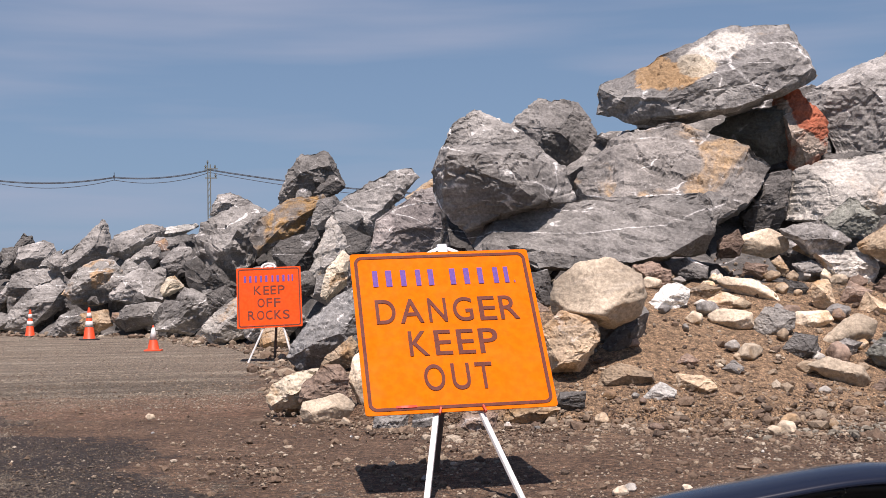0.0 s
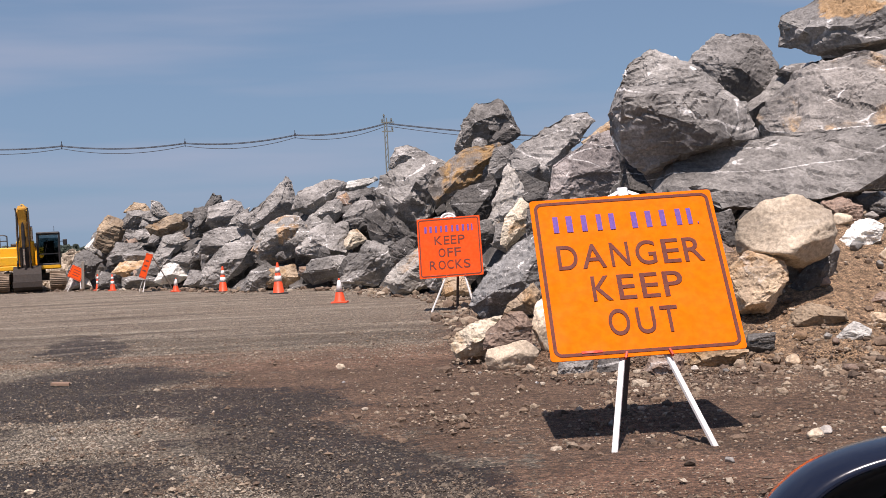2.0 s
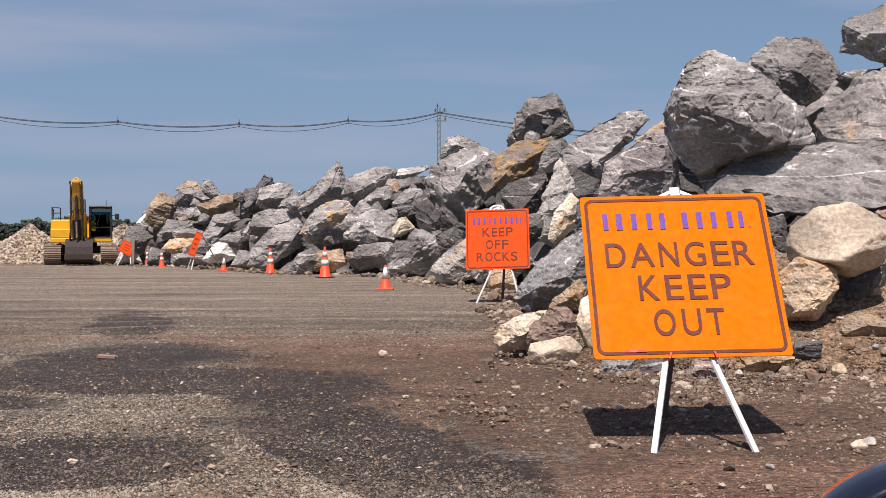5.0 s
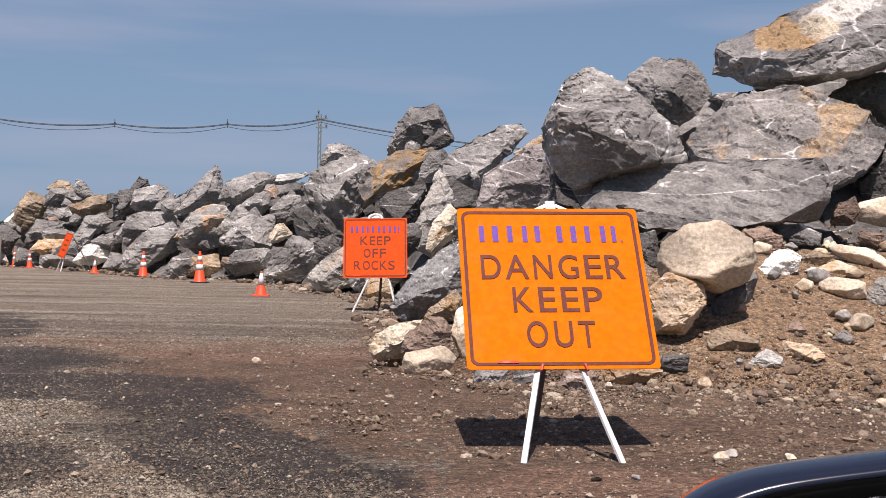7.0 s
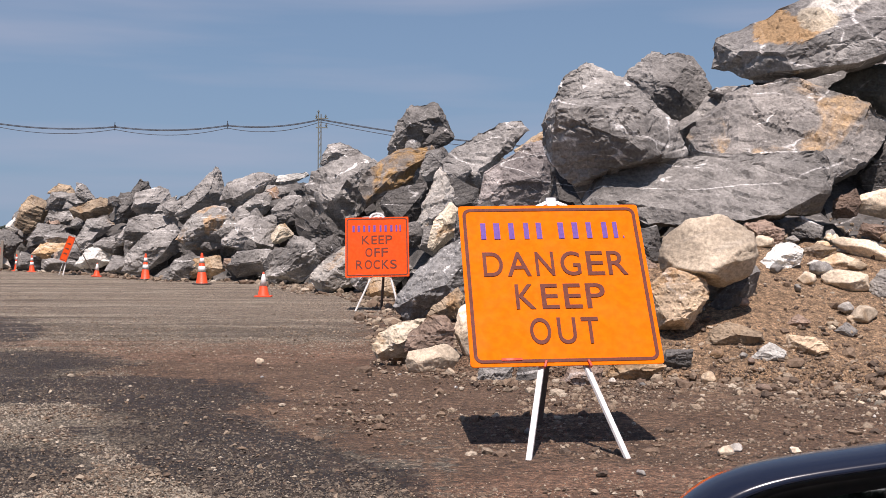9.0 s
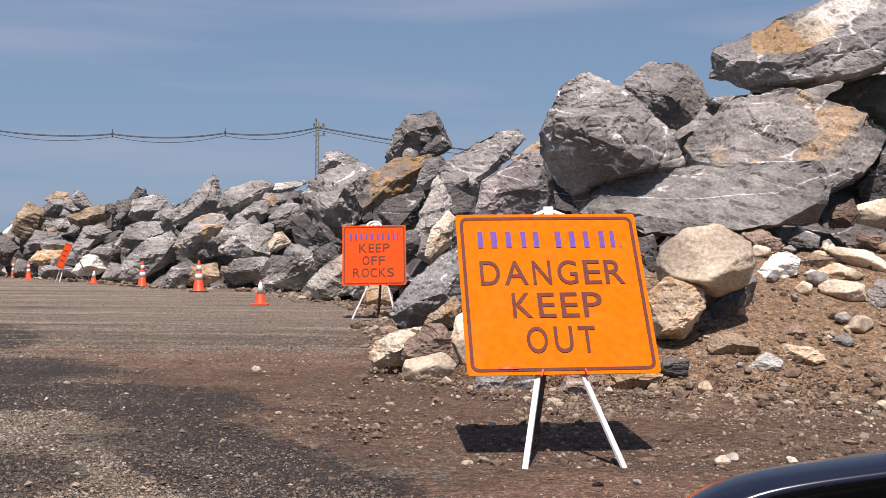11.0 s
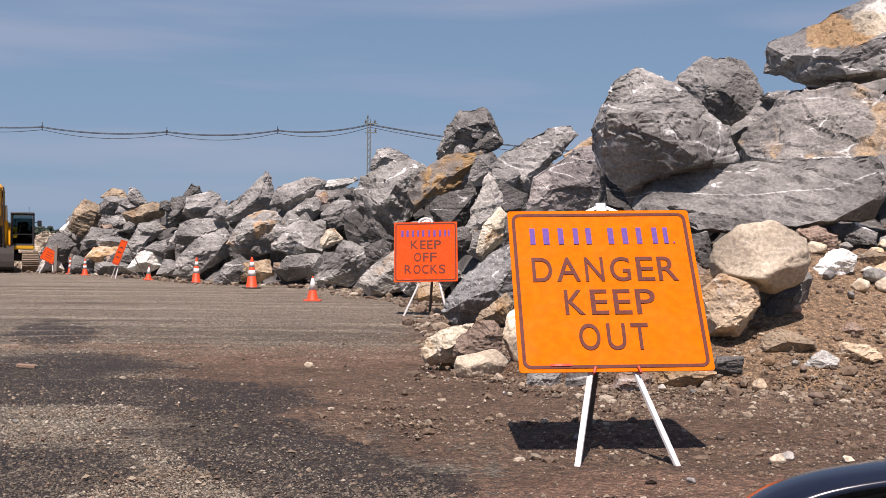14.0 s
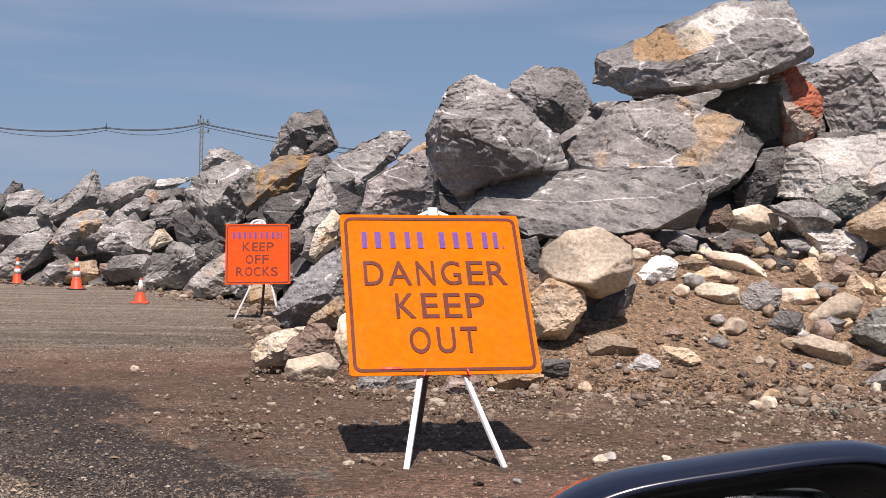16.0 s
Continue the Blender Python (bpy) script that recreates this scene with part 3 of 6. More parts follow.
DANGER = (("DANGER", 0.54, 0.692, (0.11, 0.216, 0.238, 0.365, 0.393, 0.493, 0.528, 0.636, 0.67, 0.763, 0.784, 0.889)),
          ("KEEP", 0.336, 0.488, (0.266, 0.37, 0.403, 0.494, 0.524, 0.617, 0.642, 0.745)), ("OUT", 0.125, 0.281, (0.323, 0.432, 0.468, 0.565, 0.595, 0.686)))
DANGER_NAME = (0.777, 0.882, (0.099, 0.155, 0.168, 0.234, 0.252, 0.31, 0.336, 0.39, 0.404, 0.462, 0.524, 0.584, 0.602, 0.662, 0.681, 0.737, 0.768, 0.823, 0.831, 0.879, 0.89, 0.903))
KEEP_OFF = (("KEEP", 0.545, 0.69, (0.264, 0.382, 0.412, 0.501, 0.522, 0.61, 0.634, 0.743)), ("OFF", 0.336, 0.483, (0.317, 0.427, 0.456, 0.545, 0.568, 0.672)),
            ("ROCKS", 0.133, 0.28, (0.167, 0.276, 0.306, 0.418, 0.441, 0.542, 0.571, 0.683, 0.703, 0.806)))
KEEP_OFF_NAME = (0.753, 0.861, (0.096, 0.168, 0.177, 0.251, 0.266, 0.332, 0.35, 0.409, 0.424, 0.498, 0.528, 0.587, 0.602, 0.676, 0.691, 0.765, 0.78, 0.836, 0.845, 0.889))
warning_sign(pose(0.958, 7.585, 0, 0, 0, 3.6) @ pose(0, 0, 0, 0, -1.08, 0), 33.8, DANGER, DANGER_NAME, "orange danger keep out sign leaning back on its stand", (0.532, ((-0.31, -0.163), (0.30, 0.116)), -0.03), ORANGE)
far_sign = warning_sign(pose(-0.70, 23.32, 0, 0, 0, 0) @ pose(0, 0, 0, 0, -1.5, 0), 20.3, KEEP_OFF, KEEP_OFF_NAME, "orange keep off rocks sign on a white legged stand", (0.65, ((-0.44, -0.12), (0.41, 0.25)), 0.04), RED_ORANGE)

arch = bmesh.new()
for k in range(8):
    a, b = math.pi * k / 8, math.pi * (k + 1) / 8
    tube(arch, (0.13 * math.cos(a), 0.02, 0.60 + 0.09 * math.sin(a)), (0.13 * math.cos(b), 0.02, 0.60 + 0.09 * math.sin(b)), 0.028, sides=8)
part("top_handle", arch, WHITE_PAINT, [c for c in far_sign.children if c.name.startswith("plate")][0], "white arched handle")

# ---- boulders of the pile ----
# kind of stone, place, turn, outline facets (angle, distance), seed
boulder("capped", (5.81, 17.20, 4.33), -18.7, [(-108, 0.95), (-95, 0.75), (-81, 0.61), (-69, 0.67), (23, 1.37), (37, 1.31), (90, 0.68), (113, 0.55), (170, 1.48)], 1, [(-38, -36, 0.50), (14, -1, 0.56), (-6, 60, 0.60)], (2, 12))
boulder("light", (3.91, 19.00, 3.56), -11.6, [(-175, 0.67), (-102, 0.67), (-55, 0.69), (6, 0.66), (25, 0.66), (85, 0.70), (130, 0.71)], 2)
boulder("grey", (2.83, 17.60, 3.45), -9.1, [(-112, 0.37), (-102, 0.27), (37, 0.40), (57, 0.27), (69, 0.30), (123, 0.58), (159, 0.76)], 3)
boulder("grey", (2.55, 15.80, 2.60), -9.2, [(-173, 0.88), (-147, 0.80), (-123, 0.72), (-74, 0.42), (15, 0.83), (46, 0.74), (77, 0.57), (90, 0.55), (152, 0.92)], 4, [(-12, -28, 0.52), (6, 54, 0.68), (62, -6, 0.78)], (2, 12), (4, 16))
boulder("tantop", (5.14, 16.80, 2.76), -17.0, [(-116, 0.75), (-105, 0.67), (-56, 0.90), (-34, 1.04), (53, 0.98), (71, 0.77), (103, 0.79), (145, 1.12), (153, 1.20)], 5, [(-12, 20, 0.74), (48, 2, 0.88), (10, 66, 0.72), (70, -20, 1.0)], (2, 12))
boulder("grey", (3.76, 15.40, 2.01), -13.7, [(-148, 1.47), (-99, 0.59), (-87, 0.45), (-79, 0.53), (-27, 1.23), (78, 0.74), (93, 0.41), (95, 0.43), (142, 1.22)], 6, [(-8, 4, 0.54), (6, 62, 0.46), (42, 8, 0.95)], (2, 12))
boulder("green", (6.52, 17.40, 3.50), -20.5, [(-145, 0.46), (-119, 0.27), (-76, 0.51), (-4, 0.60), (12, 0.60), (100, 0.36), (118, 0.37)], 7)
boulder("rust", (7.22, 17.20, 3.56), -22.8, [(-168, 0.32), (-82, 0.61), (-48, 0.51), (-4, 0.39), (42, 0.36), (128, 0.57)], 8)
boulder("light", (8.64, 17.60, 3.63), -26.1, [(-156, 0.75), (-126, 0.80), (-79, 1.11), (11, 0.86), (73, 1.09), (113, 0.96)], 9, [(-25, -3, 0.6), (20, 40, 0.7), (-45, 5, 0.7)], (2, 12))
boulder("pale", (7.54, 16.20, 2.60), -24.9, [(-101, 0.56), (-84, 0.44), (-59, 0.49), (37, 0.70), (95, 0.43), (103, 0.46), (168, 0.82)], 10, [(-28, 18, 0.45), (24, 26, 0.5), (0, 60, 0.5)], (2, 12))
boulder("green", (7.19, 15.60, 2.14), -24.7, [(-81, 0.25), (-37, 0.32), (53, 0.25), (131, 0.23), (168, 0.34)], 11)
boulder("grey", (6.40, 14.90, 1.86), -23.2, [(-134, 0.21), (-89, 0.23), (-38, 0.36), (59, 0.22), (101, 0.22)], 12)
boulder("tan", (7.24, 14.40, 1.77), -26.7, [(-161, 0.44), (-123, 0.31), (-71, 0.29), (1, 0.46), (90, 0.33), (126, 0.28)], 13)
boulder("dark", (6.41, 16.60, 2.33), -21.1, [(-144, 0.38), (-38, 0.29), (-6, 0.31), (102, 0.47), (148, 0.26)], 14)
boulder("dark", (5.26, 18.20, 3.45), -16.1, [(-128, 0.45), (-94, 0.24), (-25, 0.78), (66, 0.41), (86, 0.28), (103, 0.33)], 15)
boulder("granite", (3.02, 12.60, 1.22), -13.5, [(-160, 0.50), (-105, 0.32), (-62, 0.40), (-18, 0.48), (12, 0.48), (61, 0.39), (98, 0.36), (128, 0.40), (171, 0.48)], 16, [(-12, 18, 0.36), (38, -4, 0.40), (0, 58, 0.38)], (10, 30))
boulder("tan", (2.69, 12.40, 0.73), -12.2, [(-175, 0.30), (-84, 0.30), (-36, 0.23), (21, 0.30), (75, 0.28), (132, 0.31)], 17, [(-20, 10, 0.28), (30, -12, 0.28), (0, 55, 0.28)], (8, 25))
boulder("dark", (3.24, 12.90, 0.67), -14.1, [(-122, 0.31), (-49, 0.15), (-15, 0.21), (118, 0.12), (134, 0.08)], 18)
boulder("tan", (3.15, 12.10, 0.38), -14.6, [(-95, 0.13), (-68, 0.16), (7, 0.30), (76, 0.13), (110, 0.14), (146, 0.20)], 19)
boulder("white", (3.41, 11.75, 0.24), -16.2, [(-134, 0.14), (-71, 0.10), (-17, 0.15), (60, 0.11), (133, 0.09)], 20)
boulder("tan", (3.86, 11.90, 0.30), -18.0, [(-179, 0.22), (-105, 0.10), (-59, 0.13), (43, 0.14), (84, 0.09)], 21)
boulder("grey", (4.37, 12.35, 0.42), -19.5, [(-121, 0.06), (-39, 0.09), (54, 0.08), (127, 0.07)], 22)
boulder("brown", (3.93, 12.50, 0.51), -17.5, [(-100, 0.07), (-45, 0.10), (58, 0.07), (131, 0.06)], 23)
boulder("white", (4.17, 13.90, 1.14), -16.7, [(-162, 0.27), (-105, 0.19), (-59, 0.16), (-14, 0.22), (56, 0.23), (101, 0.18), (143, 0.16)], 24)
boulder("brown", (4.19, 14.65, 1.43), -16.0, [(-141, 0.12), (-81, 0.16), (-10, 0.23), (60, 0.16), (102, 0.16)], 25)
boulder("grey", (4.71, 14.85, 1.49), -17.6, [(-153, 0.21), (-89, 0.15), (-10, 0.25), (65, 0.14), (108, 0.14)], 26)
boulder("granite", (4.90, 14.05, 1.11), -19.2, [(-154, 0.23), (-87, 0.10), (19, 0.21), (68, 0.10), (113, 0.10)], 27)
boulder("granite", (4.77, 13.50, 0.90), -19.5, [(-161, 0.22), (-109, 0.12), (-80, 0.14), (5, 0.24), (84, 0.12), (123, 0.18)], 28)
boulder("granite", (5.30, 14.30, 1.23), -20.3, [(-128, 0.16), (-112, 0.10), (-89, 0.18), (39, 0.20), (61, 0.13), (82, 0.13), (120, 0.30)], 29)
boulder("pale", (5.23, 13.35, 0.85), -21.4, [(-179, 0.23), (-116, 0.19), (-61, 0.15), (-8, 0.21), (81, 0.17), (148, 0.19)], 30)
boulder("granite", (5.75, 13.50, 0.87), -23.1, [(-96, 0.11), (-62, 0.11), (31, 0.19), (92, 0.11), (172, 0.21)], 31)
boulder("grey", (5.29, 12.80, 0.61), -22.4, [(-134, 0.16), (-74, 0.15), (4, 0.19), (77, 0.15), (143, 0.14)], 32)
boulder("granite", (5.96, 13.05, 0.73), -24.5, [(-158, 0.33), (-95, 0.24), (-56, 0.18), (-16, 0.26), (70, 0.25), (125, 0.15), (135, 0.16)], 33)
boulder("green", (6.22, 12.45, 0.54), -26.6, [(-126, 0.21), (-87, 0.30), (8, 0.30), (65, 0.29), (117, 0.25), (135, 0.23)], 34)
boulder("grey", (5.83, 12.85, 0.58), -24.4, [(-118, 0.07), (-34, 0.11), (73, 0.11), (119, 0.10)], 35)
boulder("granite", (5.45, 12.20, 0.35), -24.1, [(-127, 0.12), (-111, 0.09), (-53, 0.26), (24, 0.26), (75, 0.15), (110, 0.20)], 36)
boulder("pale", (5.90, 11.70, 0.11), -26.8, [(-98, 0.13), (-81, 0.13), (14, 0.25), (93, 0.13), (127, 0.10)], 37)
boulder("brown", (5.87, 12.00, 0.23), -26.1, [(-93, 0.13), (-54, 0.08), (64, 0.13), (123, 0.08), (156, 0.14)], 38)
boulder("tan", (6.08, 13.95, 1.11), -23.6, [(-179, 0.14), (-125, 0.14), (-14, 0.15), (15, 0.11), (101, 0.22)], 39)
boulder("granite", (5.84, 15.25, 1.82), -21.0, [(-179, 0.34), (-105, 0.18), (-68, 0.21), (12, 0.31), (63, 0.22), (104, 0.18), (137, 0.26)], 40)
boulder("brown", (5.41, 15.25, 1.82), -19.5, [(-179, 0.18), (-86, 0.18), (-20, 0.16), (22, 0.17), (118, 0.12)], 41)
boulder("pale", (6.71, 14.75, 1.48), -24.5, [(-140, 0.20), (-127, 0.16), (-95, 0.23), (-14, 0.39), (31, 0.34), (78, 0.22), (107, 0.31)], 42)
boulder("grey", (6.39, 14.90, 1.47), -23.2, [(-141, 0.18), (-94, 0.10), (-24, 0.29), (61, 0.10), (98, 0.13)], 43)
boulder("brown", (6.53, 14.10, 1.15), -24.9, [(-103, 0.15), (-31, 0.15), (63, 0.12), (156, 0.13)], 44)
boulder("tan", (6.60, 13.80, 1.02), -25.6, [(-98, 0.13), (12, 0.16), (54, 0.10), (156, 0.13)], 45)
boulder("brown", (5.61, 14.95, 1.47), -20.6, [(-103, 0.08), (-20, 0.14), (84, 0.09), (155, 0.14)], 46)
boulder("tan", (5.95, 14.95, 1.52), -21.7, [(-146, 0.06), (-39, 0.12), (34, 0.07), (131, 0.12)], 47)
boulder("dark", (5.92, 14.40, 1.25), -22.4, [(-170, 0.13), (-95, 0.11), (-32, 0.14), (45, 0.10), (75, 0.07)], 48)
boulder("tan", (4.68, 14.25, 1.21), -18.2, [(-146, 0.20), (-97, 0.10), (-58, 0.10), (72, 0.12), (103, 0.09)], 49)
boulder("tan", (6.42, 15.20, 1.73), -22.9, [(-117, 0.08), (-43, 0.14), (69, 0.09), (129, 0.14)], 50)
boulder("tan", (6.96, 13.70, 0.99), -26.9, [(-159, 0.17), (-76, 0.17), (1, 0.20), (76, 0.18), (132, 0.18)], 51)
boulder("brown", (7.17, 14.30, 1.26), -26.6, [(-135, 0.22), (-78, 0.19), (1, 0.29), (91, 0.21), (130, 0.18)], 52)
boulder("cream", (-0.14, 13.00, 0.26), 0.6, [(-161, 0.31), (-80, 0.18), (-41, 0.17), (14, 0.32), (94, 0.21), (115, 0.18), (158, 0.25)], 53)
boulder("brown", (0.14, 12.60, 0.34), -0.6, [(-108, 0.23), (-85, 0.20), (-2, 0.26), (32, 0.25), (97, 0.19), (132, 0.15), (163, 0.20)], 54)
boulder("granite", (0.18, 12.25, 0.12), -0.8, [(-163, 0.28), (-96, 0.17), (-69, 0.14), (-32, 0.21), (51, 0.21), (102, 0.14), (166, 0.26)], 55)
boulder("tan", (0.32, 13.40, 0.63), -1.4, [(-96, 0.17), (-78, 0.18), (-10, 0.20), (36, 0.22), (127, 0.06), (144, 0.09)], 56)
boulder("granite", (0.57, 12.70, 0.41), -2.6, [(-156, 0.17), (-83, 0.29), (-11, 0.18), (26, 0.15), (122, 0.24), (167, 0.16)], 57)
boulder("tan", (-0.20, 13.10, 0.03), 0.9, [(-96, 0.05), (-18, 0.06), (79, 0.05), (150, 0.04)], 58)
boulder("grey", (0.77, 11.60, 0.06), -3.8, [(-96, 0.10), (-14, 0.15), (86, 0.10), (168, 0.16)], 59)
boulder("dark", (1.11, 11.50, 0.06), -5.5, [(-124, 0.14), (-91, 0.10), (-20, 0.11), (93, 0.10), (171, 0.15)], 60)
boulder("brown", (1.50, 11.05, 0.07), -7.8, [(-118, 0.12), (-70, 0.13), (-8, 0.19), (83, 0.12), (141, 0.14)], 61)
boulder("tan", (2.10, 11.55, 0.08), -10.3, [(-120, 0.19), (-80, 0.09), (-53, 0.12), (76, 0.14), (92, 0.11), (163, 0.25)], 62)
boulder("dark", (2.53, 11.75, 0.18), -12.1, [(-127, 0.13), (-79, 0.09), (-8, 0.13), (92, 0.10), (160, 0.13)], 63)
boulder("grey", (1.06, 13.00, 0.27), -4.7, [(-92, 0.27), (-11, 0.36), (40, 0.27), (107, 0.24), (173, 0.32)], 64)
boulder("tan", (1.76, 13.00, 0.20), -7.7, [(-97, 0.24), (-70, 0.24), (28, 0.30), (98, 0.21), (163, 0.32)], 65)
boulder("grey", (2.42, 12.60, 0.30), -10.9, [(-88, 0.24), (-44, 0.27), (46, 0.27), (99, 0.22), (173, 0.35)], 66)
boulder("grey", (1.22, 14.20, 0.68), -4.9, [(-93, 0.43), (-29, 0.51), (42, 0.45), (108, 0.38), (170, 0.50)], 67)
boulder("brown", (2.28, 14.00, 0.81), -9.2, [(-85, 0.45), (-5, 0.53), (51, 0.48), (115, 0.38), (171, 0.46)], 68)
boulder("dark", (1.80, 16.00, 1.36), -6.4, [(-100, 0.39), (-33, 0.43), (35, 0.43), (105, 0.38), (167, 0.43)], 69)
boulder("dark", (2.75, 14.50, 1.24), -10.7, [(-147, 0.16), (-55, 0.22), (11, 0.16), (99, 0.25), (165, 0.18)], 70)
boulder("vein", (0.39, 20.05, 0.72), -1.1, [(-124, 0.83), (-102, 0.75), (-78, 0.66), (-22, 0.67), (31, 0.70), (125, 0.37), (136, 0.35), (160, 0.53)], 71)
boulder("pale", (0.46, 31.25, 2.24), -0.8, [(-113, 1.04), (-70, 0.88), (-25, 0.53), (12, 0.57), (43, 0.80), (156, 0.29), (162, 0.26)], 72)
boulder("cream", (0.67, 29.50, 1.69), -1.3, [(-134, 0.59), (-50, 0.35), (-4, 0.34), (44, 0.56), (141, 0.26), (166, 0.25)], 73)
boulder("light", (1.78, 32.40, 3.64), -3.1, [(-138, 0.99), (-109, 0.88), (-40, 0.49), (32, 1.32), (98, 0.78), (121, 0.55), (131, 0.63)], 74)
boulder("purple", (2.24, 27.00, 2.77), -4.7, [(-102, 0.87), (-78, 0.84), (6, 0.81), (35, 0.92), (122, 0.48), (122, 0.48), (171, 0.73)], 75)
boulder("tan", (3.00, 31.85, 3.93), -5.4, [(-99, 0.30), (-48, 0.30), (34, 0.44), (125, 0.10)], 76)
boulder("grey", (0.12, 40.00, 5.05), -0.2, [(-81, 0.69), (-73, 0.56), (25, 0.91), (98, 0.76), (145, 0.67), (163, 0.79)], 77)
boulder("dark", (0.73, 39.00, 4.64), -1.1, [(-114, 0.39), (-61, 0.30), (21, 0.48), (84, 0.38), (138, 0.27)], 78)
boulder("rustdark", (-0.51, 38.05, 3.40), 0.8, [(-155, 1.31), (-56, 0.25), (-53, 0.27), (30, 1.40), (98, 0.83), (124, 0.69), (152, 0.91)], 79)
boulder("grey", (0.51, 37.30, 3.70), -0.8, [(-150, 0.44), (-82, 0.47), (-20, 0.38), (14, 0.39), (103, 0.43), (158, 0.29)], 80)
boulder("dark", (-0.28, 32.25, 2.14), 0.5, [(-158, 0.50), (-134, 0.53), (-25, 0.38), (1, 0.62), (105, 0.62), (145, 0.64)], 81)
boulder("dark", (1.16, 31.40, 2.47), -2.1, [(-154, 0.31), (-75, 0.46), (1, 0.47), (65, 0.40), (122, 0.49)], 82)
boulder("dark", (1.37, 24.60, 1.54), -3.2, [(-158, 0.62), (-78, 0.53), (-37, 0.43), (40, 0.50), (110, 0.55), (176, 0.57)], 83)
boulder("grey", (-2.33, 39.55, 2.79), 3.4, [(-161, 1.07), (-153, 1.06), (-123, 1.27), (-37, 0.81), (-21, 0.76), (63, 1.55), (79, 1.48), (120, 1.16), (137, 1.20)], 84)
boulder("grey", (-2.65, 44.00, 4.47), 3.5, [(-107, 0.57), (-82, 0.37), (-43, 0.51), (67, 0.39), (99, 0.43), (158, 0.59)], 85)
boulder("white", (-4.61, 45.00, 3.63), 5.9, [(-94, 0.27), (-74, 0.20), (-59, 0.26), (46, 0.62), (98, 0.19), (136, 0.38)], 86)
boulder("grey", (-5.98, 44.25, 3.14), 7.7, [(-111, 0.70), (-50, 0.41), (-25, 0.71), (84, 0.70), (112, 0.57), (157, 0.83)], 87)
boulder("dark", (-5.62, 43.90, 2.71), 7.3, [(-164, 0.60), (-88, 0.45), (-46, 0.44), (10, 0.58), (102, 0.34), (129, 0.29)], 88)
boulder("dark", (-4.58, 44.25, 3.12), 5.9, [(-85, 0.34), (-72, 0.34), (5, 0.67), (101, 0.27), (166, 0.55)], 89)
boulder("grey", (-4.26, 43.10, 2.42), 5.6, [(-165, 0.76), (-104, 0.55), (-77, 0.50), (-32, 0.74), (39, 0.54), (92, 0.54), (139, 0.59)], 90)
boulder("cream", (-4.57, 42.35, 1.62), 6.2, [(-153, 0.43), (-89, 0.34), (-59, 0.24), (41, 0.29), (103, 0.31), (153, 0.29)], 91)
boulder("grey", (-3.72, 38.25, 0.80), 5.5, [(-98, 0.71), (-43, 0.67), (48, 0.84), (70, 0.71), (137, 0.51), (145, 0.54)], 92)
boulder("pale", (-1.96, 31.75, 0.65), 3.5, [(-145, 0.83), (-101, 0.70), (-69, 0.54), (-25, 0.70), (42, 0.68), (123, 0.40), (141, 0.45)], 93)
boulder("light", (-5.70, 42.40, 1.58), 7.7, [(-113, 0.66), (-83, 0.62), (-23, 0.90), (19, 0.85), (75, 0.64), (119, 0.53), (155, 0.69)], 94)
boulder("dark", (-5.51, 41.35, 0.60), 7.6, [(-131, 0.68), (-77, 0.38), (-41, 0.52), (57, 0.74), (96, 0.43), (137, 0.62)], 95)
boulder("orange", (-7.22, 42.55, 1.79), 9.6, [(-139, 1.00), (-95, 0.77), (-73, 0.78), (-6, 0.98), (31, 0.99), (82, 0.80), (122, 0.58), (153, 0.70)], 96)
boulder("light", (-8.43, 48.10, 3.27), 9.9, [(-100, 1.09), (-77, 0.81), (-62, 0.83), (8, 0.95), (46, 1.15), (135, 0.27), (146, 0.29)], 97)
boulder("light", (-11.26, 52.45, 3.01), 12.1, [(-117, 0.68), (-72, 0.52), (-2, 0.81), (77, 0.70), (105, 0.51), (164, 0.69)], 98)
boulder("dark", (-12.26, 54.85, 3.65), 12.6, [(-75, 0.21), (22, 0.46), (99, 0.30), (146, 0.22)], 99)
boulder("grey", (-10.28, 50.55, 2.75), 11.5, [(-124, 0.49), (-66, 0.37), (-2, 0.47), (118, 0.20), (142, 0.23)], 100)
boulder("light", (-9.32, 45.25, 1.30), 11.6, [(-155, 0.76), (-89, 0.75), (-60, 0.65), (-6, 0.75), (38, 0.82), (107, 0.59), (149, 0.61)], 101)
boulder("dark", (-7.81, 41.20, 0.45), 10.7, [(-97, 0.47), (-45, 0.44), (45, 0.50), (119, 0.33), (150, 0.37)], 102)
boulder("tan", (-7.09, 41.30, 0.47), 9.7, [(-93, 0.39), (-63, 0.45), (16, 0.63), (97, 0.34), (153, 0.44)], 103)
boulder("dark", (-2.46, 36.30, 1.11), 3.9, [(-170, 0.45), (-116, 0.44), (-73, 0.41), (30, 0.29), (115, 0.38)], 104)
boulder("dark", (-2.66, 38.80, 1.72), 3.9, [(-157, 0.33), (-98, 0.54), (-16, 0.54), (43, 0.23), (137, 0.59)], 105)
boulder("grey", (-0.99, 33.30, 1.68), 1.7, [(-134, 0.77), (-89, 0.49), (-44, 0.67), (42, 0.67), (101, 0.41), (141, 0.56)], 106)
boulder("grey", (-0.82, 30.35, 0.68), 1.5, [(-123, 0.73), (-82, 0.61), (-44, 0.56), (32, 0.63), (99, 0.60), (173, 0.69)], 107)
boulder("tan", (-0.79, 29.05, 0.22), 1.6, [(-107, 0.32), (-75, 0.30), (18, 0.30), (98, 0.29), (173, 0.34)], 108)
boulder("grey", (-18.61, 55.95, 1.02), 18.4, [(-140, 0.69), (-51, 0.59), (-28, 0.55), (54, 0.74), (122, 0.74), (152, 0.63)], 109)
